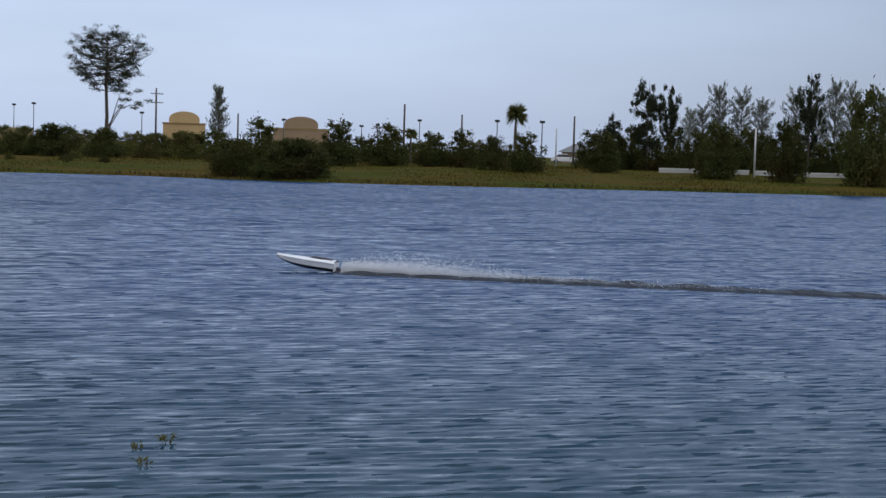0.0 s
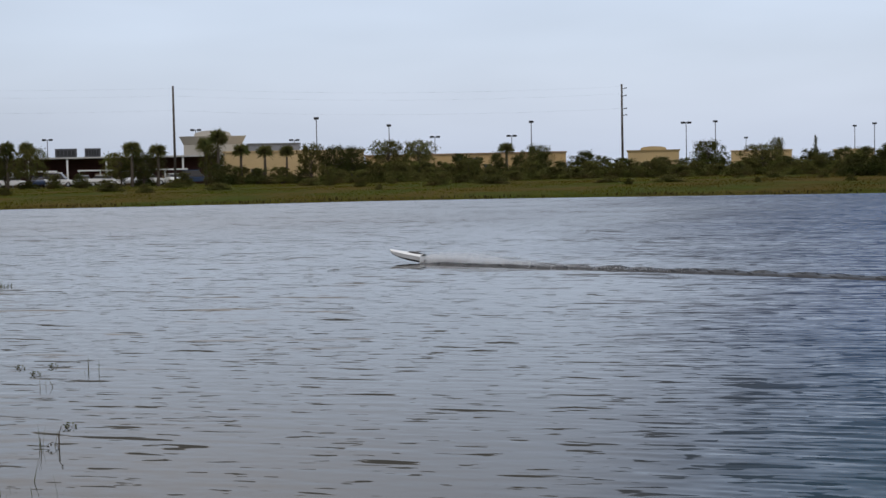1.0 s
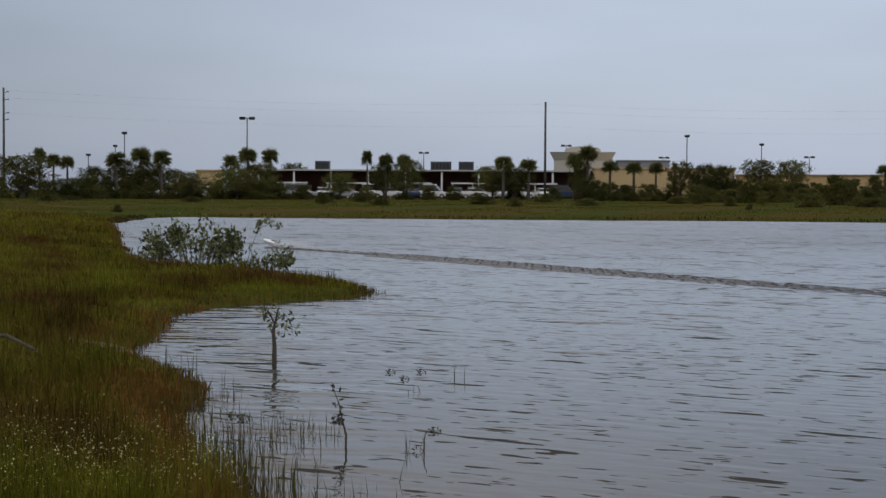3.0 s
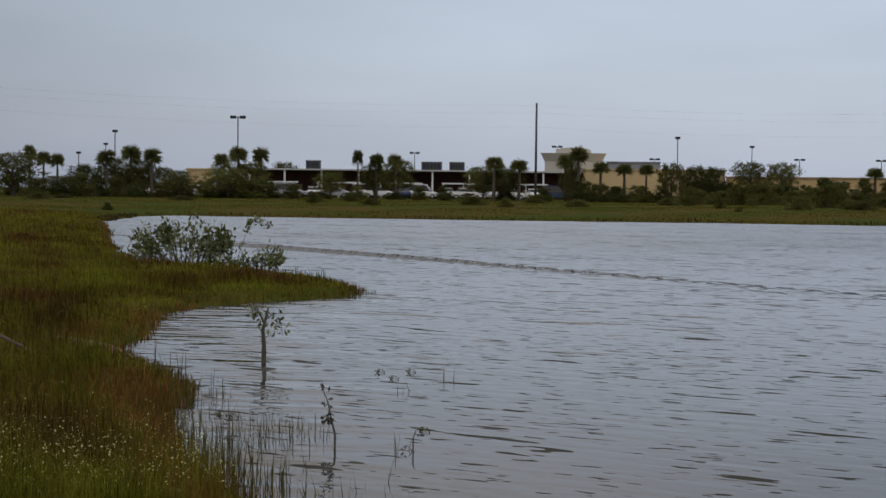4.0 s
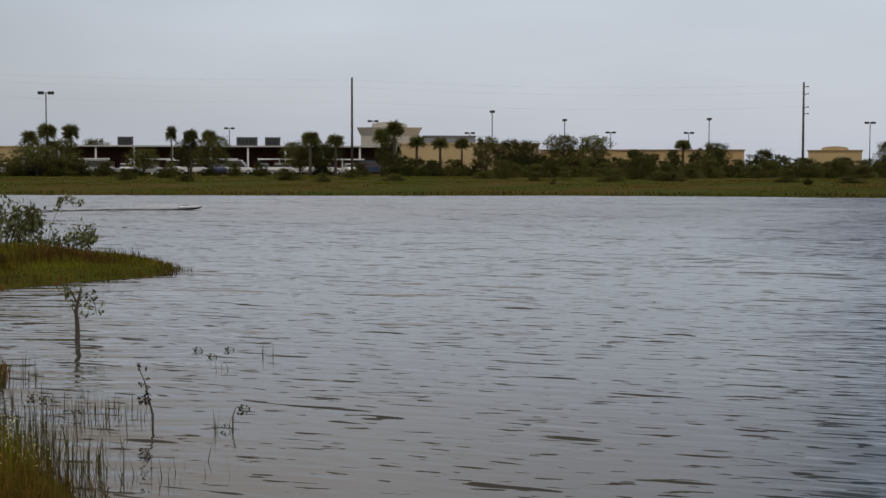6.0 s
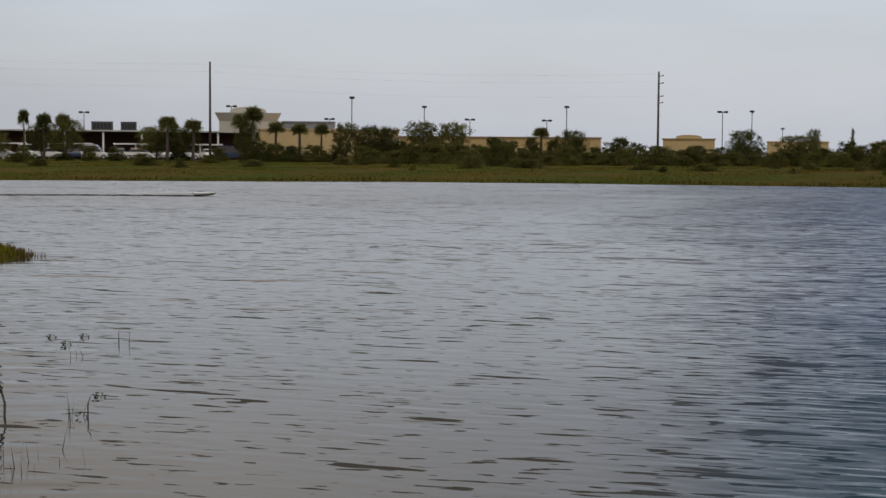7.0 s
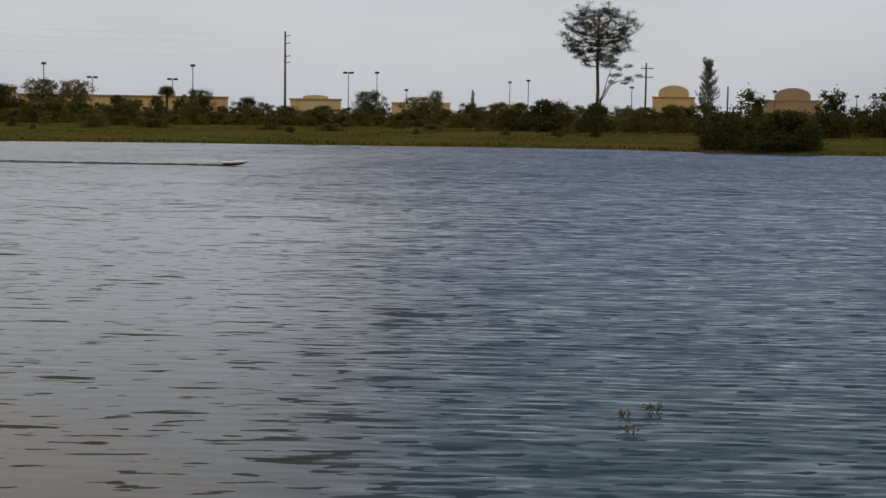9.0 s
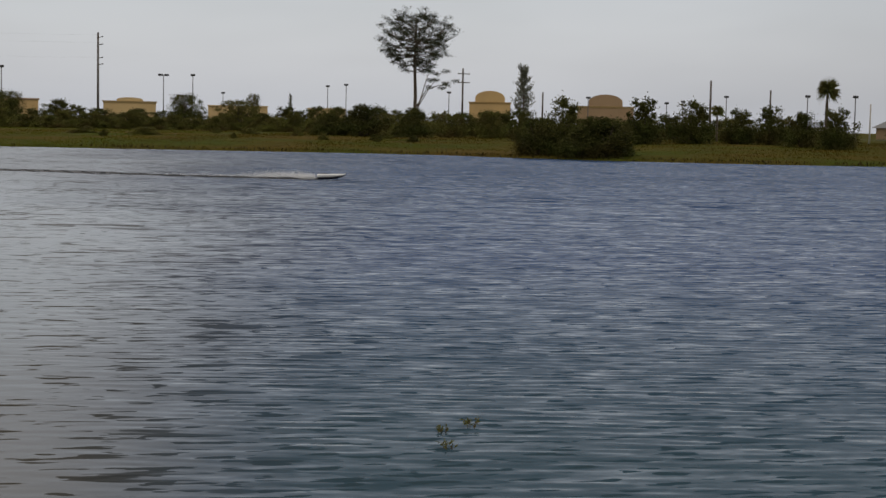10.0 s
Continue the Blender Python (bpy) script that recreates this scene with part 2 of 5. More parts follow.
GEL_WHITE = material("white_gelcoat", (0.78, 0.79, 0.80), 0.25, 0.04, 0.4, 30.0, 0.0, spec=0.5)
GEL_DARK = material("dark_gelcoat_and_shade", (0.035, 0.036, 0.042), 0.25, 0.1, 0.4, 30.0, 0.0, spec=0.5)
CANOPY = material("black_canopy", (0.012, 0.012, 0.014), 0.15, 0.1, 0.4, 30.0, 0.0, spec=0.6)
RUBBER = material("tyre_rubber", (0.02, 0.02, 0.02), 0.85, 0.2, 0.3, 30.0, 0.2, 0.004)
DRY_GRASS = leafy("dry_grass_blades", (0.20, 0.096, 0.026), (0.085, 0.062, 0.010), 0.6, 0.8)
PETAL = material("white_petals", (0.46, 0.45, 0.15), 0.7, 0.1, 0.1, 60.0, 0.0, each=0.15)
DRY = material("bare_sand", (0.20, 0.125, 0.08), 0.95, 0.25, 0.6, 12.0, 0.6, 0.03)


# ---- mesh tools ----
def mesh_object(name, verts, faces, mat, parent=None, label="", smooth=False):
    me = bpy.data.meshes.new(name)
    me.from_pydata([tuple(v) for v in verts], [], [tuple(f) for f in faces])
    me.materials.append(mat)
    if smooth:
        me.polygons.foreach_set("use_smooth", [True] * len(me.polygons))
    me.update()
    ob = new(name, me)
    ob.parent = parent
    return tagged(ob, label)


def part(name, bm, mat, parent, label="", smooth=False):
    me = bpy.data.meshes.new(name)
    bm.to_mesh(me)
    bm.free()
    me.materials.append(mat)
    if smooth:
        me.polygons.foreach_set("use_smooth", [True] * len(me.polygons))
    ob = new(name, me)
    ob.parent = parent
    return tagged(ob, label)


def thing(name, m, label, category, group="", kind=""):
    ob = new(name)
    ob.empty_display_size = 0.2
    ob.matrix_basis = m
    return tagged(ob, label, category, group, kind)


def box(bm, x0, y0, z0, x1, y1, z1, bevel=0.0):
    got = bmesh.ops.create_cube(bm, size=1)["verts"]
    for v in got:
        v.co = Vector((x0 + (v.co.x + 0.5) * (x1 - x0), y0 + (v.co.y + 0.5) * (y1 - y0), z0 + (v.co.z + 0.5) * (z1 - z0)))
    if bevel:
        edges = {e for v in got for e in v.link_edges}
        bmesh.ops.bevel(bm, geom=list(edges), offset=bevel, segments=2, affect="EDGES")
    return bm


def tube(points, radii, sides=7):
    """Verts and faces of a tapered tube along points."""
    verts, faces = [], []
    pts = [Vector(p) for p in points]
    for i, (p, r) in enumerate(zip(pts, radii)):
        d = (pts[min(i + 1, len(pts) - 1)] - pts[max(i - 1, 0)]).normalized()
        a = d.orthogonal().normalized()
        b = d.cross(a)
        for k in range(sides):
            t = 2 * math.pi * k / sides
            verts.append(p + a * (r * math.cos(t)) + b * (r * math.sin(t)))
    for i in range(len(pts) - 1):
        for k in range(sides):
            faces.append((i * sides + k, i * sides + (k + 1) % sides, (i + 1) * sides + (k + 1) % sides, (i + 1) * sides + k))
    faces.append(tuple(range(sides))[::-1])
    faces.append(tuple(range((len(pts) - 1) * sides, len(pts) * sides)))
    return verts, faces


def joined(pieces):
    verts, faces = [], []
    for v, f in pieces:
        o = len(verts)
        verts.extend(v)
        faces.extend(tuple(i + o for i in q) for q in f)
    return verts, faces


def spot(az, d, z=0.0):
    """The place at d metres from the viewpoint, az degrees to the left of +y."""
    return Vector((-math.sin(radians(az)) * d, math.cos(radians(az)) * d, z))


# ---- the lie of the land ----
SHORE = [
    (-1.34, 9.8), (-1.58, 10.4), (-1.9, 11.3), (-2.17, 12.6), (-2.6, 15.1), (-3.0, 16.2), (-3.56, 17.6), (-3.96, 19.4), (-4.15, 21.6),
    (-4.44, 24.0), (-3.98, 25.7), (-3.33, 26.6), (-2.42, 27.5), (-1.72, 28.4), (-1.5, 29.5), (-2.2, 32.2), (-3.1, 34.2), (-4.4, 35.4),
    (-5.8, 36.4), (-6.9, 37.2), (-8.3, 40.8), (-11.2, 51.8), (-16.0, 73.0), (-20.0, 90.0), (-21.5, 108.0), (-19.8, 113.5), (-12.3, 111.2), (-0.6, 109.4),
    (10.6, 107.9), (20.2, 107.6), (30.8, 104.2), (41.4, 97.4), (50.5, 92.0), (56.0, 87.5), (58.0, 81.0), (61.5, 74.0), (67.9, 68.2),
]
SHORE_EAST = [(76.3, 63.1), (83.7, 57.7), (91.8, 51.2), (112.0, 33.0), (128.0, 5.0), (125.0, -30.0), (90.0, -45.0), (45.0, -25.0), (18.0, -9.0), (8.0, -3.0), (3.0, 0.8), (0.6, 3.6), (-0.6, 7.2)]
LAKE = np.array(SHORE + SHORE_EAST)


def from_shore(x, y):
    """Metres from the waterline: positive on land, negative in the lake."""
    p = np.stack([np.ravel(x), np.ravel(y)], -1).astype(float)
    best = np.full(len(p), 1e9)
    inside = np.zeros(len(p), bool)
    for a, b in zip(LAKE, np.roll(LAKE, -1, 0)):
        ab, ap = b - a, p - a
        t = np.clip((ap @ ab) / (ab @ ab), 0, 1)
        best = np.minimum(best, np.hypot(*(ap - t[:, None] * ab).T))
        cross = (a[1] > p[:, 1]) != (b[1] > p[:, 1])
        with np.errstate(divide="ignore", invalid="ignore"):
            inside ^= cross & (p[:, 0] < (b[0] - a[0]) * (p[:, 1] - a[1]) / (b[1] - a[1]) + a[0])
    return np.where(inside, -best, best)


def ripple(x, y, scale):
    """A cheap uneven field between -1 and 1."""
    return (np.sin(x / scale * 2.1 + 1.3) * np.sin(y / scale * 1.7 + 0.4) + np.sin(x / scale * 0.9 - y / scale * 1.3 + 2.0) + 0.5 * np.sin(x / scale * 4.3 + y / scale * 3.1)) / 2.5


def ground_z(x, y):
    x, y = np.ravel(np.asarray(x, float)), np.ravel(np.asarray(y, float))
    s = from_shore(x, y) + 0.25 * ripple(x, y, 1.7)
    land = 0.10 * np.clip(s / 0.4, 0, 1) + 0.80 * (1 - np.exp(-np.maximum(s, 0) / 14)) + 0.15 * np.clip(s / 90, 0, 1)
    land = land + 0.04 * ripple(x, y, 3.0) * np.clip(s / 3, 0, 1)
    return np.where(s > 0, land, np.maximum(-1.2, s * 0.35))


def rest(az, d, dz=0.0, turn=0.0):
    p = spot(az, d)
    return pose(p.x, p.y, float(ground_z(p.x, p.y)[0]) + dz, 0, 0, turn)


def fan(radii, turns):
    r, a = np.meshgrid(radii, np.radians(turns), indexing="ij")
    nr, na = r.shape
    i = (np.arange(nr - 1)[:, None] * na + np.arange(na - 1)[None]).ravel()
    return (-np.sin(a) * r).ravel(), (np.cos(a) * r).ravel(), np.stack([i + na, i + na + 1, i + 1, i], -1)


RADII = np.concatenate([np.geomspace(0.01, 8, 18)[:-1], np.geomspace(8, 40, 75)[:-1], np.geomspace(40, 90, 36)[:-1], np.arange(90, 135, 0.7), np.geomspace(135, 300, 24), np.geomspace(330, 4500, 14)])
TURNS = np.concatenate([np.arange(-180, -70, 5.0), np.arange(-70, 28, 0.33), np.arange(30, 181, 5.0)])
gx, gy, gf = fan(RADII, TURNS)
gx, gy = gx - 0.15, gy - 0.25
ground = mesh_object("ground", np.stack([gx, gy, ground_z(gx, gy)], -1), gf, SOIL, smooth=True)
tagged(ground, "grassy earth bank round the lake, green with brown patches", "ground", kind="structure")

# lake surface: small wind waves, lower to the left of the viewpoint
row = 5.6
rows_out = []
while row < 48:
    rows_out.append(row)
    row += max(0.020, row * row / 5200)
WR = np.concatenate([np.array([2.5, 3.2, 4.0, 4.8]), rows_out, np.geomspace(48.5, 150, 60)])
WT = np.concatenate([np.arange(-78, -65, 1.0), np.arange(-65, 18.5, 0.14), np.arange(19, 27, 1.0)])
wx, wy, wf = fan(WR, WT)
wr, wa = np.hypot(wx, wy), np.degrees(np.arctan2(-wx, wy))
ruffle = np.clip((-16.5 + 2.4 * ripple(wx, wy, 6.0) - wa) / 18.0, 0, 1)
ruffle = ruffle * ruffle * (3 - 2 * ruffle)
rng = np.random.default_rng(5)
gentle = np.zeros_like(wx)
for k in range(34):
    wave = 0.11 * 1.043 ** k
    th = radians(64) + rng.normal(0, 0.24)
    steep = rng.uniform(0.6, 1.3)
    fade = np.clip(1.7 - wr / (60 * wave + 10), 0, 1)
    arg = (wx * math.cos(th) + wy * math.sin(th)) * 2 * math.pi / wave + rng.uniform(0, 6.3) + 1.1 * ripple(wx, wy, 6.0 * wave)
    gentle += np.where(fade > 0, fade * steep * wave * np.sin(arg), 0)
short = np.zeros_like(wx)
for k in range(22):
    wave = rng.uniform(0.11, 0.27)
    th = radians(60) + rng.normal(0, 0.12)
    fade = np.clip(1.7 - wr / (60 * wave + 8), 0, 1)
    short += fade * wave / 0.19 * np.sin((wx * math.cos(th) + wy * math.sin(th)) * 2 * math.pi / wave + rng.uniform(0, 6.3) + 1.3 * ripple(wx, wy, 2.6))
wz = 0.0003 * gentle * (1 + 1.5 * ruffle) + 0.0006 * short * ruffle
# reflected-sky tint for the body colour, set by bearing from the viewpoint
brownish = 0.80 * (1 - ruffle)
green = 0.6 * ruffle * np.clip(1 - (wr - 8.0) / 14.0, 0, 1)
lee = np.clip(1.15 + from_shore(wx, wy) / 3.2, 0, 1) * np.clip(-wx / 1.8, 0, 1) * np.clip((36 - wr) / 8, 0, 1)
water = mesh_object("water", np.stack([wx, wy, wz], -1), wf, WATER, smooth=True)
for key, field in (("ruffle", ruffle), ("brownish", brownish), ("green", green), ("far", np.clip((wr - 14) / 50, 0, 1)), ("lee", lee)):
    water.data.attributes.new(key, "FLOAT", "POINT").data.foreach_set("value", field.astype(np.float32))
tagged(water, "lake water with small wind ripples, grey to blue", "lake", kind="structure")


# ---- buildings over the lake ----
def wall_run(name, az0, az1, d, top, depth, mat, label, category="building", trim=None, doors=()):
    """A long plain shop building seen from behind: walls, parapet cap, doors."""
    a, b = spot(az0, d), spot(az1, d)
    w, turn = (b - a).length, math.degrees(math.atan2(b.y - a.y, b.x - a.x))
    z = float(ground_z(a.x, a.y)[0])
    t = thing(name, pose(a.x, a.y, z - 0.1, 0, 0, turn), label, category)
    h = top - z + 0.1
    part("wall", box(bmesh.new(), 0, 0, 0, w, depth, h - 0.25, 0.03), mat, t)
    part("parapet", box(bmesh.new(), -0.15, -0.15, h - 0.25, w + 0.15, depth + 0.15, h, 0.04), trim or mat, t, "flat parapet cap")
    for x, dw, dh in doors:
        part("door", box(bmesh.new(), x, -0.06, 0.05, x + dw, 0.0, dh, 0.01), GREY_METAL, t, "grey steel door")
    return t


def gable_front(name, az0, az1, d, top, peak, mat, label, arch=0.75, depth=12.0, trim=None, flare=0.4):
    """A shop front tower with a round-headed parapet."""
    a, b = spot(az0, d), spot(az1, d)
    w, turn = (b - a).length, math.degrees(math.atan2(b.y - a.y, b.x - a.x))
    z = float(ground_z(a.x, a.y)[0])
    t = thing(name, pose(a.x, a.y, z - 0.1, 0, 0, turn), label, "building")
    h, p = top - z + 0.1, peak - z + 0.1
    part("wall", box(bmesh.new(), 0, 0, 0, w, depth, h - flare, 0.03), mat, t)
    bm = box(bmesh.new(), -0.02, -0.02, h - flare, w + 0.02, depth + 0.02, h)
    for v in bm.verts:
        if v.co.z > h - 0.01:
            v.co.x += 0.5 * flare * (1 if v.co.x > w / 2 else -1)
            v.co.y += 0.5 * flare * (1 if v.co.y > depth / 2 else -1)
    part("cornice", bm, trim or mat, t, "flared cornice")
    half, bm = w * arch / 2, bmesh.new()
    ring = [(w / 2 - half, h)] + [(w / 2 - half * math.cos(k * math.pi / 14), h + (p - h) * (0.35 + 0.65 * math.sin(k * math.pi / 14))) for k in range(15)] + [(w / 2 + half, h)]
    f = bm.faces.new([bm.verts.new((x, -0.1, zz)) for x, zz in ring])
    got = bmesh.ops.extrude_face_region(bm, geom=[f])["geom"]
    bmesh.ops.translate(bm, vec=(0, depth * 0.6, 0), verts=[v for v in got if isinstance(v, bmesh.types.BMVert)])
    bmesh.ops.recalc_face_normals(bm, faces=bm.faces)
    part("arched_parapet", bm, mat, t, "rounded parapet over the front")
    return t


def pavilion():
    """The long covered yard with white posts and a dark back wall."""
    a, b = spot(7.3, 216), spot(-5.3, 215)
    w, turn = (b - a).length, math.degrees(math.atan2(b.y - a.y, b.x - a.x))
    z = float(ground_z(a.x, a.y)[0])
    t = thing("covered_yard", pose(a.x, a.y, z, 0, 0, turn), "long open-sided shed with white posts and a dark maroon wall", "shed")
    h = 3.85
    part("roof", box(bmesh.new(), -0.3, -0.3, h - 0.12, w + 0.3, 16, h + 0.12, 0.03), ROOF_GREY, t, "flat grey roof")
    part("fascia", box(bmesh.new(), -0.35, -0.38, h - 0.08, w + 0.35, -0.303, h + 0.10, 0.01), CONCRETE, t, "thin pale fascia board")
    part("back_wall", box(bmesh.new(), 0, 5.0, 0, w, 5.3, h - 0.122), MAROON, t, "dark maroon wall")
    n = 10
    for i in range(n):
        x = 0.2 + (w - 0.4) * i / (n - 1)
        bm = box(bmesh.new(), x - 0.13, -0.13, 0, x + 0.13, 0.13, h - 0.122, 0.02)
        box(bm, x - 0.2, -0.2, 0, x + 0.2, 0.2, 0.25, 0.02)
        part("post", bm, WHITE, t, "white square post")
    for x in np.arange(2.0, w - 2, 3.1):
        part("rail", box(bmesh.new(), x, 4.2, 0.1, x + 2.4, 4.9, 1.5 + 0.4 * math.sin(x * 1.7), 0.05), BROWN if int(x) % 2 else MAROON, t, "stacked goods in the shade")
    return t


def roof_unit(az, d, z, w):
    t = thing("air_conditioner", pose(*spot(az, d, z)), "grey metal air conditioner on a flat roof", "air conditioner", "air conditioners on the shed roof")
    casing = part("casing", box(bmesh.new(), -w / 2, -0.8, 0.12, w / 2, 0.8, 1.25, 0.04), GREY_METAL, t)
    part("top_plate", box(bmesh.new(), -w / 2 - 0.05, -0.85, 1.253, w / 2 + 0.05, 0.85, 1.33, 0.02), ROOF_GREY, t)
    part("kerb", box(bmesh.new(), -w / 2 + 0.1, -0.7, 0, w / 2 - 0.1, 0.7, 0.118), BLACK_METAL, t)
    for k in range(5):
        x = -w / 2 + 0.2 + (w - 0.4) * k / 5
        part("louvre", box(bmesh.new(), x, -0.825, 0.3, x + (w - 0.4) / 6, -0.803, 1.1), BLACK_METAL, casing)


pavilion()
for az, w in ((4.8, 2.1), (0.35, 3.0), (-0.6, 2.2)):
    roof_unit(az, 221, float(ground_z(*spot(3, 216)[:2])[0]) + 3.97, w)
gable_front("store_tower", -3.9, -6.05, 240, 8.3, 9.2, CREAM, "pale cream store tower with a rounded parapet", 0.62, flare=1.3)
wall_run("store_wing", -6.25, -8.2, 242, 7.1, 14, WING_GREY, "grey store wing with a flat roof", trim=ROOF_GREY)
wall_run("store_building", -5.35, -10.6, 226, 5.65, 13, STUCCO, "long tan stucco store wall with a flat parapet", doors=((4, 1.1, 2.1), (15, 2.4, 2.6)))
wall_run("low_store_building", -10.65, -18.2, 238, 4.85, 16, OCHRE, "low tan stucco store wall with grey service doors", trim=BROWN, doors=((14.5, 3.0, 3.1), (18.6, 1.2, 2.1), (26, 1.2, 2.1)))
gable_front("small_shop", -20.5, -22.4, 260, 5.0, 5.6, STUCCO, "small tan shop with a stepped parapet", 0.5, 9)
wall_run("far_shop", -24.3, -26.5, 330, 5.3, 12, STUCCO, "distant tan shop building with a flat roof")
wall_run("far_shop", -28.0, -29.4, 330, 5.1, 12, STUCCO, "distant tan shop building with a flat roof")
gable_front("arched_shop", -34.05, -35.6, 300, 6.7, 8.9, OCHRE, "ochre shop with a wide rounded parapet", 0.72)
gable_front("arched_shop", -38.1, -40.2, 300, 6.3, 8.6, BROWN, "brown shop with a wide rounded parapet", 0.6, trim=STUCCO)
wall_run("tan_house", 9.5, 8.5, 230, 5.1, 9, STUCCO, "tan stucco building behind the palms")
wall_run("tan_house", 10.5, 9.8, 236, 3.4, 8, STUCCO, "low tan stucco building behind the palms")


def house():
    t = thing("house", rest(-49.6, 266), "small pale house with a dark hipped roof", "house")
    part("wall", box(bmesh.new(), -2.2, -2, 0, 2.2, 2, 1.9), BROWN, t)
    bm = bmesh.new()
    c = [bm.verts.new(p) for p in ((-2.8, -2.6, 1.9), (2.8, -2.6, 1.9), (2.8, 2.6, 1.9), (-2.8, 2.6, 1.9), (-1, 0, 3.4), (1, 0, 3.4))]
    for q in ((0, 1, 5, 4), (1, 2, 5), (2, 3, 4, 5), (3, 0, 4), (3, 2, 1, 0)):
        bm.faces.new([c[i] for i in q])
    part("roof", bm, ROOF_GREY, t, "dark hipped roof")


house()


# ---- poles and lamps ----
def lathe_pole(h, r0, r1, sides=8):
    return tube([(0, 0, -0.3), (0, 0, h * 0.5), (0, 0, h)], [r0, (r0 + r1) / 2, r1], sides)


def utility_pole(az, d, top, arms=0, bare=False, white=False):
    m = rest(az, d)
    h = top - m.translation.z
    t = thing("utility_pole", m, "white round steel pole" if white else "tall weathered wooden utility pole", "pole", "utility poles")
    v, f = lathe_pole(h, 0.08 if white else 0.17, 0.07 if white else 0.12)
    mesh_object("pole", v, f, CONCRETE if white else POLE, t, smooth=True)
    for k in range(arms):
        z = h - 0.9 - k * 1.3
        part("cross_arm", box(bmesh.new(), -1.1, -0.28, z, 1.1, -0.17, z + 0.12, 0.01), POLE, t)
        for x in (-0.95, -0.4, 0.4, 0.95):
            v, f = tube([(x, -0.22, z + 0.12), (x, -0.22, z + 0.3)], [0.05, 0.03], 6)
            mesh_object("insulator", v, f, CONCRETE, t)
    if not bare:
        for k, z in enumerate((h - 0.6, h - 1.5, h - 3.1, h - 3.9)):
            v, f = tube([(0.1, 0, z), (0.45, 0, z + 0.1), (0.62, 0, z + 0.12)], [0.04, 0.05, 0.09], 6)
            mesh_object("insulator", v, f, GREY_METAL, t)
    return t


POLES = [(16.39, 190, 14.2), (-3.57, 190, 13.2), (-20.31, 190, 12.4)]
utility_pole(*POLES[0])
utility_pole(*POLES[1], bare=True)
utility_pole(*POLES[2])
utility_pole(-33.79, 230, 10.6, 2, True)
for az, d, top in ((-36.8, 250, 7.7), (-43.01, 205, 8.6), (-45.18, 235, 8.2), (-49.4, 210, 7.7)):
    utility_pole(az, d, top, 0, True)
for az, d, top in ((-48.74, 160, 5.0), (-56.09, 126, 4.8)):
    utility_pole(az, d, top, 0, True, True)
for (a0, d0, t0), (a1, d1, t1) in zip(POLES[:-1], POLES[1:]):
    for drop in (0.3, 1.2, 3.0):
        p, q = spot(a0, d0, t0 - drop), spot(a1, d1, t1 - drop)
        v, f = tube([p.lerp(q, k / 12) - Vector((0, 0, 2.6 * (k / 12) * (1 - k / 12))) for k in range(13)], [0.004] * 13, 4)
        tagged(mesh_object("power_cable", v, f, BLACK_METAL), "thin black power cable between poles", "cable", "power cables")


def parking_lamp(az, d, top, heads):
    m = rest(az, d)
    h = top - m.translation.z
    t = thing("parking_lamp", m, "tall steel parking lamp with %s" % ("two box heads" if heads == 2 else "one box head"), "street lamp", "parking lot lamps")
    v, f = lathe_pole(h - 0.1, 0.10, 0.075)
    mesh_object("pole", v, f, GREY_METAL, t, smooth=True)
    v, f = tube([(0, 0, -0.2), (0, 0, 0.7)], [0.3, 0.28], 10)
    mesh_object("footing", v, f, CONCRETE, t)
    for s in ((-1, 1) if heads == 2 else (0.35,)):
        arm = part("arm", box(bmesh.new(), min(0, s * 0.4), -0.04, h - 0.22, max(0, s * 0.4), 0.04, h - 0.14), GREY_METAL, t)
        x = s * 0.62 if heads == 2 else 0.0
        part("lamp_head", box(bmesh.new(), x - 0.38, -0.26, h - 0.38, x + 0.38, 0.26, h, 0.04), BLACK_METAL, arm, "dark box lamp head")


for az, d, top in ((7.62, 200, 11.6), (1.0, 300, 9.8), (-8.0, 300, 9.0), (-4.36, 290, 11.0), (-13.28, 300, 9.1), (-16.17, 300, 9.0), (-22.67, 290, 10.5)):
    parking_lamp(az, d, top, 2)
for az, d, top in ((12.11, 230, 10.6), (12.44, 280, 10.1), (13.41, 260, 8.0), (-8.84, 240, 11.0), (-11.56, 270, 10.6), (-16.91, 260, 10.4), (-23.74, 290, 10.6), (-29.42, 320, 10.2), (-28.73, 340, 10.3),
                   (-41.41, 300, 7.3), (-42.01, 310, 7.8), (-43.59, 290, 8.5), (-46.51, 250, 7.9), (-48.2, 240, 7.7), (-24.85, 350, 8.5), (-38.5, 290, 7.9), (-33.28, 300, 8.6)):
    parking_lamp(az, d, top, 1)

# ---- plants: shared meshes ----
def leaf_set(centres, length, width, rnd, rise=0.0, along=None):
    """Folded four-cornered leaves, turned at random or along given ways."""
    n = len(centres)
    d = rnd.normal(size=(n, 3)) if along is None else along + 0.35 * rnd.normal(size=(n, 3))
    d[:, 2] += rise
    d /= np.linalg.norm(d, axis=1)[:, None] + 1e-9
    s = np.cross(d, rnd.normal(size=(n, 3)))
    s /= np.linalg.norm(s, axis=1)[:, None] + 1e-9
    up = np.cross(d, s)
    ln = length * rnd.uniform(0.6, 1.3, (n, 1))
    w = width * rnd.uniform(0.6, 1.3, (n, 1))
    v = np.stack([centres - d * ln / 2, centres + s * w / 2 + up * w * 0.2, centres + d * ln / 2, centres - s * w / 2 + up * w * 0.2], 1).reshape(-1, 3)
    o = np.arange(n)[:, None] * 4
    return v, np.concatenate([o + [0, 1, 2], o + [0, 2, 3]])


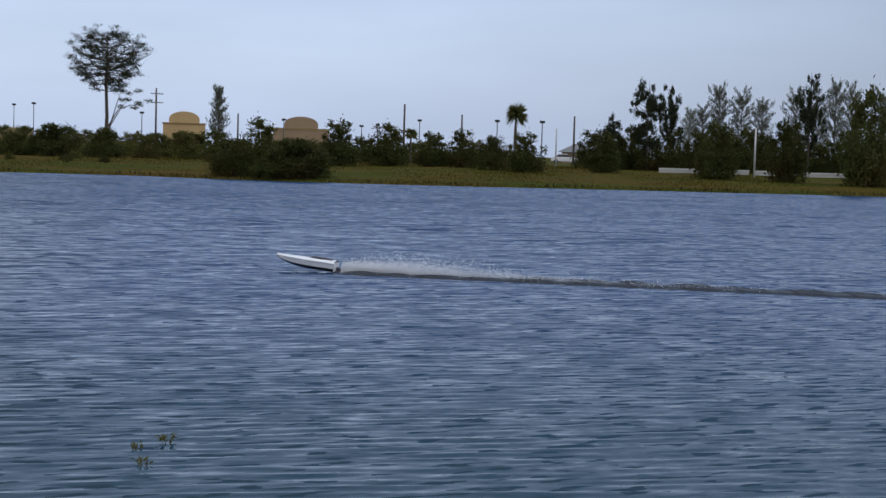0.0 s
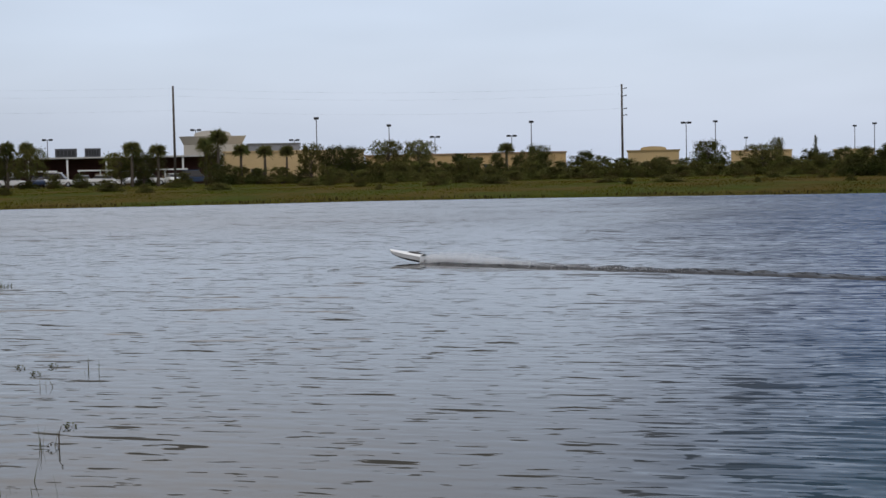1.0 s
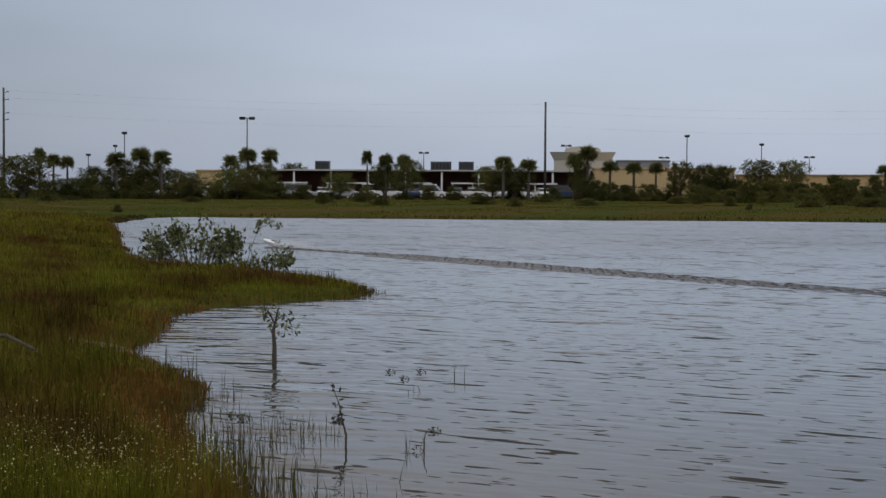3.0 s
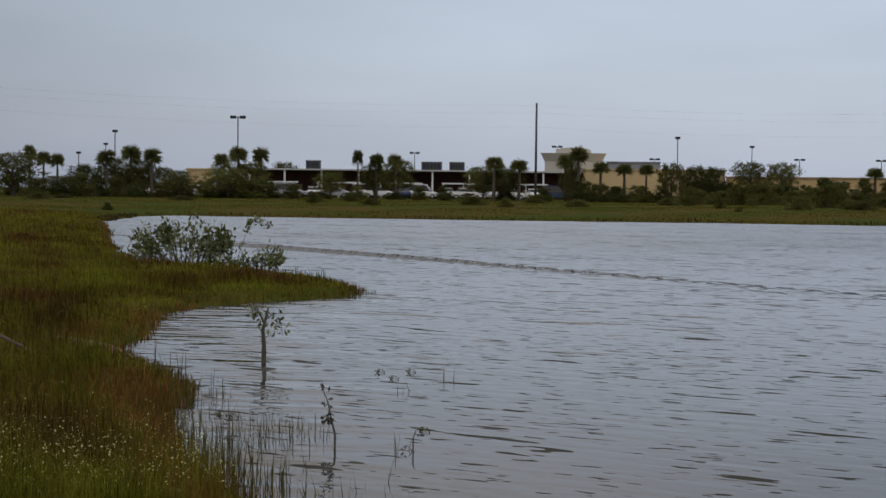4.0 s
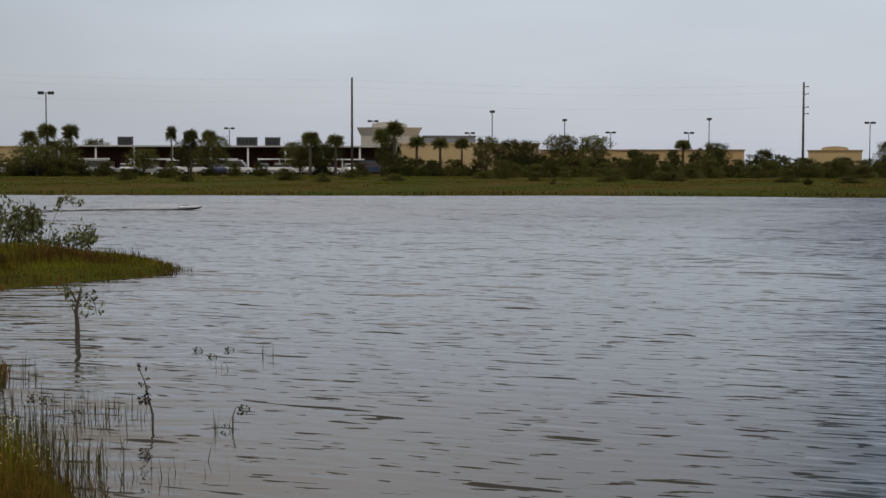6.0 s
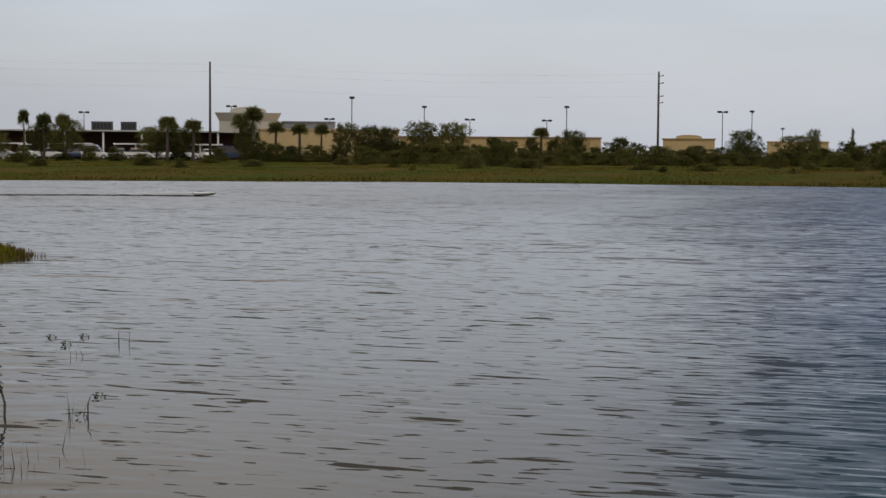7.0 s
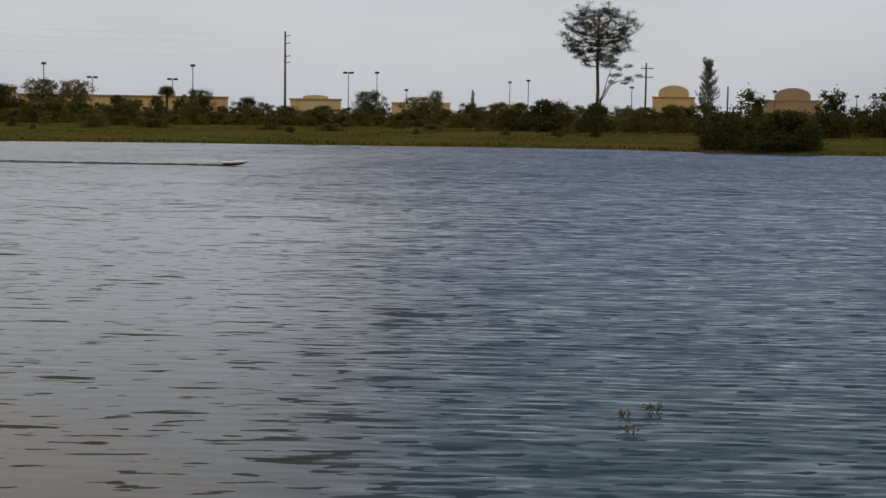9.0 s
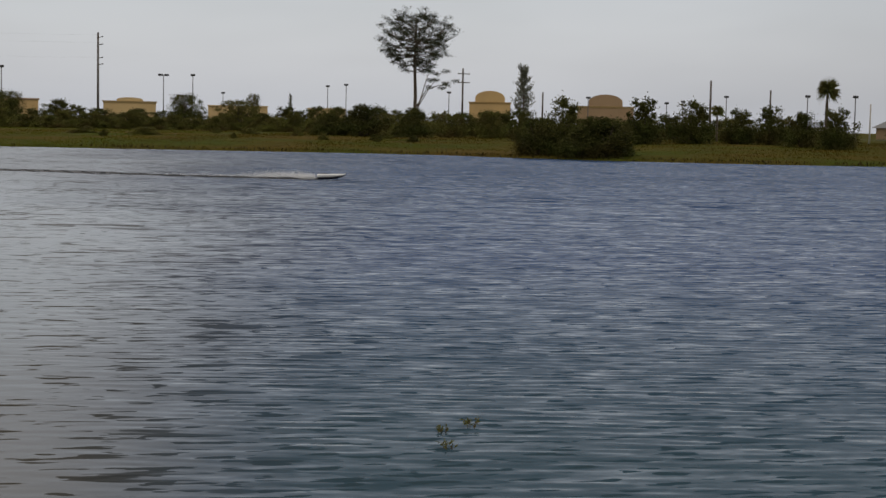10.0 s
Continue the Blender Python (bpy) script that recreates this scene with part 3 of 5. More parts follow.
def shared(name, verts, faces, mat, smooth=False):
    me = bpy.data.meshes.new(name)
    me.from_pydata(np.asarray(verts).tolist() if isinstance(verts, np.ndarray) else [tuple(v) for v in verts], [], faces.tolist() if isinstance(faces, np.ndarray) else faces)
    me.materials.append(mat)
    if smooth:
        me.polygons.foreach_set("use_smooth", [True] * len(me.polygons))
    return me


def in_blobs(blobs, each, rnd, shell=0.55):
    """Points near the skins of many ellipsoids."""
    out = []
    for c, r in blobs:
        d = rnd.normal(size=(each, 3))
        if shell < 0:
            out.append(np.asarray(c) + d * np.asarray(r) * 0.55)
            continue
        d /= np.linalg.norm(d, axis=1)[:, None]
        out.append(np.asarray(c) + d * np.asarray(r) * rnd.uniform(shell, 1.05, (each, 1)))
    return np.concatenate(out)


def bush_meshes(seed, mat):
    """A shrub one metre high and wide: many stems and an uneven leafy mass down to the ground."""
    rnd = np.random.default_rng(seed)
    blobs = []
    for k in range(60):
        a, z = rnd.uniform(0, 6.3), rnd.uniform(0.0, 0.90)
        r = 0.42 * math.sqrt(rnd.uniform(0, 1)) * math.sqrt(max(0.05, 1 - z ** 2.2)) * (1 + 0.25 * math.sin(3 * a + seed))
        q = rnd.uniform(0.05, 0.14) * (1.1 - 0.4 * z)
        blobs.append(((r * math.cos(a), r * math.sin(a), z), (q, q, q * rnd.uniform(0.8, 1.4))))
    for k in range(26):
        a, q = 2.4 * k, rnd.uniform(0.09, 0.15)
        r = 0.40 * math.sqrt((k + 0.5) / 26)
        blobs.append(((r * math.cos(a), r * math.sin(a), rnd.uniform(0.03, 0.42)), (q, q, q * 1.2)))
    pts = in_blobs(blobs, 74, rnd, -1)
    pts[:, 2] = np.abs(pts[:, 2])
    v, f = leaf_set(pts, 0.055, 0.026, rnd, 0.5)
    stems = []
    for c, _ in blobs[:9]:
        stems.append(tube([(0, 0, -0.05), (c[0] * 0.4, c[1] * 0.4, c[2] * 0.5), c], [0.014, 0.010, 0.004], 5))
    sv, sf = joined(stems)
    return shared("trunk", sv, sf, BARK), shared("crown", v, f, mat)


def tree_meshes(seed, mat, spread=0.42, low=0.28):
    """A broad tree one metre high and wide."""
    rnd = np.random.default_rng(seed)
    tips, wood = [], [tube([(0, 0, -0.03), (0.01, 0, 0.2), (0.0, 0.01, 0.55), (0.01, 0, 0.8)], [0.026, 0.020, 0.013, 0.005], 7)]
    for k in range(110):
        a, z = 2.4 * k + rnd.normal(0, 0.5), low + (0.95 - low) * (k + rnd.uniform(0, 1)) / 110
        r = spread * math.sqrt(max(0.04, 1 - ((z - 0.55) / 0.5) ** 2)) * rnd.uniform(0.25, 1.12)
        c = (r * math.cos(a), r * math.sin(a), z)
        base = max(0.12, z - 0.25)
        if k % 3 == 0:
            wood.append(tube([(0, 0, base), (c[0] * 0.5, c[1] * 0.5, (base + z) / 2 + 0.03), c], [0.009, 0.006, 0.002], 4))
        q = rnd.uniform(0.03, 0.09)
        tips.append((c, (q, q, q * rnd.uniform(0.5, 1.0))))
    pts = in_blobs(tips, 46, rnd, -1)
    v, f = leaf_set(pts + rnd.normal(0, 0.026, pts.shape), 0.042, 0.020, rnd, 0.3)
    wv, wf = joined(wood)
    return shared("trunk", wv, wf, BARK), shared("crown", v, f, mat)


def palm_meshes(seed, h=1.0):
    """A cabbage palm one metre high with a round head of fan leaves one metre wide."""
    rnd = np.random.default_rng(seed)
    lean = rnd.uniform(-0.02, 0.02)
    head = Vector((lean * 3, 0, 0.86))
    wv, wf = tube([(0, 0, -0.03), (lean, 0, 0.3), (lean * 2, 0, 0.6), head], [0.078, 0.062, 0.056, 0.022], 8)
    vs, fs, o = [], [], 0
    for k in range(34):
        a, el = 2.4 * k, rnd.uniform(-0.7, 1.35)
        d = Vector((math.cos(a) * math.cos(el), math.sin(a) * math.cos(el), math.sin(el)))
        hub = head + Vector((d.x * 0.015, d.y * 0.015, d.z * 0.02))
        side = d.cross(Vector((0, 0, 1))).normalized()
        turn, size = rnd.uniform(-1.2, 1.2), rnd.uniform(0.6, 1.12)
        side = side * math.cos(turn) + side.cross(d).normalized() * math.sin(turn)
        up = side.cross(d).normalized()
        for j in range(13):
            t = (j - 6) / 6 * 0.95
            w = (d * math.cos(t) + side * math.sin(t))
            tip = hub + Vector((w.x, w.y, w.z * 0.44)) * 0.46 * size - Vector((0, 0, 0.055 * size * rnd.uniform(0.3, 1.8) * math.cos(el)))
            mid = hub.lerp(tip, 0.55) + up * 0.012
            n = (tip - hub).cross(up).normalized() * 0.014
            vs += [hub, mid + n, tip, mid - n]
            fs += [(o, o + 1, o + 2), (o, o + 2, o + 3)]
            o += 4
    for k in range(14):
        a = 2.4 * k
        p = head + Vector((0.10 * math.cos(a), 0.10 * math.sin(a), -0.05 - 0.03 * rnd.uniform()))
        vs += [head, head + Vector((0.07 * math.cos(a + 0.3), 0.07 * math.sin(a + 0.3), -0.04)), p, head + Vector((0.07 * math.cos(a - 0.3), 0.07 * math.sin(a - 0.3), -0.04))]
        fs += [(o, o + 1, o + 2), (o, o + 2, o + 3)]
        o += 4
    return shared("trunk", wv, wf, PALE_BARK, True), shared("crown", vs, fs, PALM_LEAF)


def feather_meshes(seed, mat, narrow=0.5, n=60, power=0.42):
    """A feathery upright tree one metre high and wide: rising branches hung with fine needles."""
    rnd = np.random.default_rng(seed)
    wood, pts, ways = [tube([(0, 0, -0.03), (0.02, 0, 0.5), (0, 0.01, 0.97)], [0.022, 0.013, 0.003], 6)], [], []
    for k in range(n):
        z, a = 0.14 + 0.80 * k / n, 2.4 * k + rnd.normal(0, 0.3)
        r = narrow * (1.02 - z) ** power * rnd.uniform(0.35, 1.0)
        tip = Vector((r * math.cos(a), r * math.sin(a), z + 0.07 + 0.10 * rnd.uniform()))
        root = Vector((0, 0, z))
        wood.append(tube([root, root.lerp(tip, 0.5) - Vector((0, 0, 0.01)), tip], [0.006, 0.004, 0.001], 4))
        for j in range(52):
            u = rnd.uniform(0.25, 1.05)
            pts.append(root.lerp(tip, u) + Vector(rnd.normal(0, 0.018, 3)))
            ways.append((tip - root).normalized() + Vector((0, 0, 0.3)))
    v, f = leaf_set(np.array(pts), 0.05, 0.012, rnd, 0.0, np.array(ways))
    wv, wf = joined(wood)
    return shared("trunk", wv, wf, BARK), shared("crown", v, f, mat)


def pine_meshes(seed, mid, up, down, clusters, each, size, flat, inner):
    """A tall open pine one metre high and wide: bare lower trunk, limbs ending in separate tufts."""
    rnd = np.random.default_rng(seed)
    wood, blobs = [tube([(0, 0, -0.02), (0.008, 0, 0.3), (-0.005, 0.005, 0.65), (0.01, 0, 0.93)], [0.017, 0.013, 0.009, 0.003], 8)], []
    for k in range(clusters):
        d = Vector(rnd.normal(0, 1, 3)).normalized() * rnd.uniform(inner, 1.0) ** 0.7
        z = mid + (up if d.z > 0 else down) * d.z * 0.96
        tip = Vector((d.x * 0.47, d.y * 0.47, z))
        r = math.hypot(tip.x, tip.y)
        root = Vector((0, 0, max((mid - down) * 0.85, z - 0.02 - 0.22 * r)))
        wood.append(tube([root, root.lerp(tip, 0.45) + Vector((0, 0, 0.012)), tip], [0.0045, 0.0030, 0.0012], 5))
        q = rnd.uniform(0.5, 1.15)
        blobs.append((tip, (0.085 * q, 0.085 * q, 0.085 * q * flat)))
        blobs.append((root.lerp(tip, 0.75) + Vector((rnd.normal(0, 0.03), rnd.normal(0, 0.03), 0.015)), (0.06 * q, 0.06 * q, 0.06 * q * flat)))
    v, f = leaf_set(in_blobs(blobs, each, rnd, 0.05), size * 0.6, size * 0.24, rnd, 0.3)
    wv, wf = joined(wood)
    return shared("trunk", wv, wf, BARK), shared("crown", v, f, PINE_LEAF)


KINDS = {
    "palm": [palm_meshes(k) for k in (1, 2, 3)],
    "tree": [tree_meshes(k, m) for k, m in ((11, LEAF), (12, DARK_LEAF), (13, LEAF))],
    "bush": [bush_meshes(k, m) for k, m in ((21, DARK_LEAF), (22, LEAF), (23, DARK_LEAF), (24, LEAF))],
    "pine": [pine_meshes(k, 0.6, 0.4, 0.42, 64, 64, 0.065, 0.8, 0.1) for k in (31, 32)],
    "feather": [feather_meshes(k, GREY_LEAF) for k in (41, 42)],
    "conifer": [feather_meshes(43, GREY_LEAF, 0.40, 80, 0.5)],
}
WORDS = {
    "palm": ("cabbage_palm", "cabbage palm with a round head of fan leaves", "palm tree"),
    "tree": ("broadleaf_tree", "broad green tree with an uneven leafy crown", "tree"),
    "bush": ("shrub", "dense dark green shrub on the grassy bank", "shrub"),
    "pine": ("pine_tree", "tall dark pine with separate needle tufts", "tree"),
    "feather": ("casuarina_tree", "feathery grey-green casuarina tree", "tree"),
    "conifer": ("conifer", "narrow grey-green conifer with a pointed top", "tree"),
}
planted = [0]


def plant(kind, az, d, top, width, variant=None, group=""):
    planted[0] += 1
    k = planted[0]
    m = rest(az, d, 0.0, (k * 67) % 360)
    h = max(0.5, top - m.translation.z)
    name, label, cat = WORDS[kind]
    t = thing(name, m, label, cat, group or {"palm": "palms along the far shore", "bush": "shrubs along the far shore"}.get(kind, "trees along the far shore"))
    trunk, crown = KINDS[kind][k % len(KINDS[kind]) if variant is None else variant]
    head = width * (0.92 if kind == "palm" else 1.0)
    for nm, me in (("trunk", trunk), ("crown", crown)):
        ob = new(nm, me)
        ob.parent = t
        ob.scale = (head, head, h)
    return t


PALMS = [(15.13, 205, 7.4, 2.6), (14.66, 205, 6.7, 2.6), (14.16, 205, 6.3, 2.8), (12.42, 182, 6.4, 3.3), (11.5, 184, 7.1, 3.5), (10.78, 183, 6.6, 3.2), (8.23, 180, 6.1, 3.0), (7.62, 183, 7.1, 3.3), (6.76, 184, 6.9, 3.0),
         (3.12, 186, 6.9, 2.0), (2.42, 186, 6.6, 2.6), (1.74, 185, 6.4, 2.7), (-1.99, 178, 6.1, 3.3), (-2.94, 178, 5.9, 3.0), (-5.16, 178, 7.3, 3.4), (-4.7, 180, 6.5, 2.8), (-6.01, 176, 5.7, 2.9), (-6.89, 176, 5.4, 2.9), (-7.69, 177, 5.4, 2.4)]
for row in PALMS + [(-15.97, 230, 6.2, 3.6), (-47.2, 135, 6.5, 2.6), (-43.28, 150, 4.4, 1.9)]:
    plant("palm", *row)
for row in [(1.63, 180, 5.8, 4.6), (-8.63, 176, 5.6, 4.2), (-10.14, 178, 5.2, 4.4), (-11.51, 180, 5.9, 5.6), (-12.67, 180, 5.8, 5.2), (-23.47, 175, 5.0, 4.6), (-25.42, 172, 4.4, 5.6), (-25.97, 250, 6.5, 2.8), (-17.12, 235, 5.9, 5.6),
            (7.98, 176, 4.4, 7.0), (15.73, 170, 5.7, 8.6), (14.14, 172, 3.3, 4.4), (9.75, 175, 4.1, 4.4), (11.7, 186, 4.5, 8.6), (-2.41, 180, 5.0, 5.6), (4.18, 178, 4.2, 4.4), (5.88, 240, 6.4, 5.0), (-9.49, 176, 5.3, 4.2), (12.1, 184, 5.6, 6.0), (11.1, 185, 5.5, 5.0), (10.3, 186, 4.6, 4.0), (7.9, 184, 5.2, 6.0), (7.0, 183, 5.3, 4.6), (2.5, 187, 5.6, 4.6), (-1.6, 181, 5.1, 5.0), (-4.95, 179, 5.7, 3.6), (13.2, 186, 4.8, 5.0)]:
    plant("tree", *row)
for row in [(-31.93, 138, 3.4, 3.6), (-37.57, 103, 4.2, 3.2), (-36.68, 101, 2.7, 3.3), (-39.2, 99, 2.8, 4.2), (-38.3, 99, 2.2, 3.2), (-40.56, 124, 4.7, 3.3), (-42.36, 130, 4.6, 4.0), (-44.07, 132, 4.0, 3.1), (-45.24, 131, 4.3, 2.8), (-46.35, 126, 3.7, 2.7), (-47.58, 120, 4.0, 3.1),
            (-50.54, 127, 4.3, 2.9), (-54.69, 118, 5.2, 3.6), (-57.27, 118, 5.5, 3.0), (-60.18, 115, 7.9, 4.4), (-30.03, 138, 3.8, 4.8), (-28.75, 140, 2.9, 3.4)]:
    plant("bush", row[0], row[1], row[2], row[3] * 1.15, variant=0 if row[2] > 3.8 else 2)
for row in [(-34.91, 140, 3.5, 3.8), (-36.05, 128, 3.6, 2.6), (-33.47, 142, 3.2, 3.5)]:
    plant("bush", *row)
for row in [(-52.14, 150, 10.3, 4.4), (-52.97, 152, 10.3, 3.2), (-50.83, 150, 6.7, 2.6), (-58.0, 150, 11.6, 3.8), (-60.9, 150, 9.5, 4.0)]:
    plant("pine", *row)
for row in [(-54.74, 162, 9.8, 5.0), (-55.57, 165, 9.4, 5.2), (-56.3, 160, 8.3, 5.0), (-57.5, 162, 9.4, 5.0), (-58.89, 165, 10.5, 5.0), (-59.49, 160, 9.9, 5.0), (-60.6, 158, 9.0, 5.0), (-54.15, 165, 7.7, 4.5), (-53.68, 170, 7.6, 4.5), (-58.3, 168, 8.2, 4.5)]:
    plant("feather", *row)
plant("conifer", -36.07, 190, 9.3, 5.2)
plant("conifer", -27.34, 200, 5.5, 1.4)
hedge = random.Random(3)
az = -9.2
while az > -33.0:
    plant("bush", az, hedge.uniform(158, 172), hedge.uniform(2.3, 3.5), hedge.uniform(2.6, 4.6))
    plant("bush", az - 0.3, hedge.uniform(174, 182), hedge.uniform(2.8, 4.2), hedge.uniform(3.0, 5.0))
    az -= hedge.uniform(0.5, 0.9)
az = 16.5
while az > -9:
    low = -5.0 < az < 6.5
    plant("bush", az, hedge.uniform(172, 184), hedge.uniform(1.8, 2.9) if low else hedge.uniform(2.6, 3.8), hedge.uniform(2.0, 3.4) if low else hedge.uniform(3.0, 4.6))
    az -= hedge.uniform(0.9, 1.6) if low else hedge.uniform(0.6, 1.0)
az = -33.0
while az > -47.6:
    plant("bush", az, hedge.uniform(146, 160), hedge.uniform(2.6, 3.8), hedge.uniform(3.6, 5.2))
    az -= hedge.uniform(0.65, 1.0)
az = -50.2
while az > -62.5:
    plant("bush", az, hedge.uniform(150, 158), hedge.uniform(4.2, 5.6), hedge.uniform(4.0, 5.6), variant=0)
    az -= hedge.uniform(0.7, 1.0)
for k in range(32):
    plant("bush", hedge.uniform(-33, 16), hedge.uniform(128, 160), hedge.uniform(1.3, 2.1), hedge.uniform(1.2, 3.4), variant=1 if k % 3 else 3, group="low growth on the far bank")
for k in range(8):
    plant("bush", hedge.uniform(-33, 14), hedge.uniform(113, 126), hedge.uniform(0.9, 1.25), hedge.uniform(0.6, 1.4), variant=1 if k % 2 else 2, group="low growth on the far bank")


def lone_pine():
    """The tall pine that stands over the far shore."""
    m = rest(-31.99, 215)
    t = thing("tall_pine", m, "very tall open-crowned pine with a bare lower trunk", "tree")
    rnd = np.random.default_rng(77)
    outline = ((8.2, 1.6), (9.4, 3.6), (11.2, 5.6), (13.4, 6.2), (14.8, 5.6), (15.8, 4.6), (16.5, 3.2), (17.0, 1.2))
    zs, rs = zip(*outline)
    wood, tufts = [tube([(0, 0, -0.3), (0.12, 0, 5), (-0.08, 0.05, 10), (0.1, 0, 14), (0.05, 0, 16.5)], [0.30, 0.24, 0.19, 0.12, 0.04], 9)], []
    for k in range(74):
        z, a = 8.7 + 8.0 * ((k + rnd.uniform(0, 1)) / 74) ** 0.8, 2.4 * k + rnd.normal(0, 0.3)
        q = float(np.interp(z, zs, rs)) * rnd.uniform(0.4, 1.0) ** 0.6
        out, across = Vector((math.cos(a), math.sin(a), 0)), Vector((-math.sin(a), math.cos(a), 0))
        root = Vector((0, 0, z - 0.05 + rnd.normal(0, 0.35) - max(0.0, z - 10.0) * 0.08 * q))
        tip = out * q + Vector((0, 0, z))
        mid = root.lerp(tip, 0.5) - Vector((0, 0, 0.12 * q)) + across * rnd.normal(0, 0.2)
        wood.append(tube([root, mid, tip], [0.085, 0.055, 0.02], 5))
        for j in range(5):
            u = 0.58 + 0.11 * j
            c = (mid.lerp(tip, (u - 0.5) * 2) if u < 1 else tip) + across * rnd.normal(0, 0.12 + 0.12 * q) + Vector((0, 0, rnd.normal(0.1, 0.32)))
            wood.append(tube([mid.lerp(tip, max(0, (u - 0.65) * 2)), c], [0.03, 0.012], 4))
            w = rnd.uniform(0.34, 0.72)
            tufts.append((c, (w, w, w * 0.55)))
    v, f = joined(wood)
    mesh_object("trunk", v, f, BARK, t)
    v, f = leaf_set(in_blobs(tufts, 56, rnd, -1), 0.26, 0.075, rnd, 0.35)
    mesh_object("crown", v, f, PINE_LEAF, t)
    rnd = np.random.default_rng(8)
    wood, blobs = [], []
    for x, z, xx, zz in ((0.6, 3.0, 3.6, 8.2), (0.9, 4.2, 2.2, 8.8), (1.6, 5.2, 4.9, 6.6)):
        wood.append(tube([(0.1, 0, z - 2.0), (x, 0.2, z + 0.6), ((x + xx) / 2, 0.1, (z + zz) / 2 + 0.6), (xx, 0, zz)], [0.10, 0.08, 0.05, 0.02], 6))
        for k in range(4):
            u = 0.7 + 0.12 * k
            blobs.append(((x + (xx - x) * u + rnd.normal(0, 0.4), rnd.normal(0, 0.6), z + (zz - z) * u + rnd.normal(0, 0.3)), (0.75, 0.75, 0.35)))
    v, f = joined(wood)
    low = mesh_object("limb", v, f, BARK, t, "forked low limbs")
    low.rotation_euler = (0, 0, radians(-32))
    v, f = leaf_set(in_blobs(blobs, 90, rnd, 0.2), 0.28, 0.10, rnd, 0.3)
    low = mesh_object("limb_foliage", v, f, PINE_LEAF, t)
    low.rotation_euler = (0, 0, radians(-32))


lone_pine()


# ---- parked cars, the road and its wall ----
SILVER = material("silver_paint", (0.45, 0.46, 0.48), 0.35, 0.05, 2.0, 10.0, 0.0, metal=0.3)


def car(m, mat, label, tall=0.0, group="cars parked by the shed"):
    """A small car: nose to +x, 4.3 m long."""
    t = thing("car", m, label, "car", group)
    prof = [(-2.1, 0.35), (-2.15, 0.75), (-2.0, 0.95 + tall * 0.3), (-1.3, 1.0), (1.0, 0.95), (1.95, 0.78), (2.15, 0.55), (2.1, 0.32)]
    bm = bmesh.new()
    f = bm.faces.new([bm.verts.new((x, -0.86, z)) for x, z in prof])
    got = bmesh.ops.extrude_face_region(bm, geom=[f])["geom"]
    bmesh.ops.translate(bm, vec=(0, 1.72, 0), verts=[v for v in got if isinstance(v, bmesh.types.BMVert)])
    bmesh.ops.recalc_face_normals(bm, faces=bm.faces)
    bmesh.ops.bevel(bm, geom=bm.edges[:], offset=0.06, segments=2, affect="EDGES")
    part("body", bm, mat, t)
    h = 1.45 + tall
    for name, inset, mm, z0, z1 in (("window_band", 0.0, CANOPY, 0.98, h - 0.1), ("roof", 0.10, mat, h - 0.1, h)):
        bm = bmesh.new()
        lo, hi = (-1.9 if tall else -1.55, 1.05), (-1.8 if tall else -1.05, 0.35)
        k = [bm.verts.new(p) for p in ((lo[0], -0.80, z0), (lo[1], -0.80, z0), (lo[1], 0.80, z0), (lo[0], 0.80, z0), (hi[0], -0.66, z1), (hi[1], -0.66, z1), (hi[1], 0.66, z1), (hi[0], 0.66, z1))]
        if name == "roof":
            for q, (x, y) in zip(k, [(hi[0], -0.68), (hi[1], -0.68), (hi[1], 0.68), (hi[0], 0.68)] * 2):
                q.co.x, q.co.y = x, y
        for q in ((0, 1, 5, 4), (1, 2, 6, 5), (2, 3, 7, 6), (3, 0, 4, 7), (4, 5, 6, 7), (3, 2, 1, 0)):
            bm.faces.new([k[i] for i in q])
        part(name, bm, mm, t)
    for x in (-1.35, 1.35):
        for y in (-0.78, 0.78):
            v, f = tube([(x, y - 0.1, 0.32), (x, y + 0.1, 0.32)], [0.32, 0.32], 14)
            wheel = mesh_object("wheel", v, f, RUBBER, t)
            o = math.copysign(0.104, y)
            v, f = tube([(x, y + o * 0.9, 0.32), (x, y + o * 1.08, 0.32)], [0.20, 0.17], 10)
            mesh_object("hubcap", v, f, SILVER, wheel, "silver hubcap")
    for y in (-0.6, 0.6):
        part("headlight", box(bmesh.new(), 2.06, y - 0.16, 0.58, 2.15, y + 0.16, 0.70, 0.02), GREY_METAL, t)
    return t


BLUE = material("dark_blue_paint", (0.03, 0.05, 0.10), 0.3, 0.05, 2.0, 10.0, 0.0)
paints = [(WHITE, "white"), (SILVER, "silver"), (WHITE, "white"), (WHITE, "white"), (BLUE, "dark blue"), (WHITE, "white"), (SILVER, "silver")]
for k in range(20):
    mat, word = paints[k % 7]
    high = 0.45 if k % 3 == 0 else 0.0
    car(rest(10.6 - k * 0.83, 200 + 3 * math.sin(k * 2.1), 0.0, 90 * (k % 2) + 12 * math.sin(k * 3.0)), mat, "%s %s parked in front of the shed" % (word, "van" if high else "car"), high)
for k in range(5):
    m = rest(6.2 - k * 2.35, 204)
    t = thing("cart_shelter", m, "low white cart shelter on thin posts", "shelter", "cart shelters in the parking lot")
    part("roof", box(bmesh.new(), -2.9, -1.2, 1.95, 2.9, 1.2, 2.12, 0.02), WHITE, t)
    for x in (-2.7, 0, 2.7):
        for y in (-1.0, 1.0):
            part("post", box(bmesh.new(), x - 0.05, y - 0.05, 0, x + 0.05, y + 0.05, 1.947), WHITE, t)
road_pts = [spot(a, 224.5) for a in np.arange(-30, -80, -4)]
rv, rf = [], []
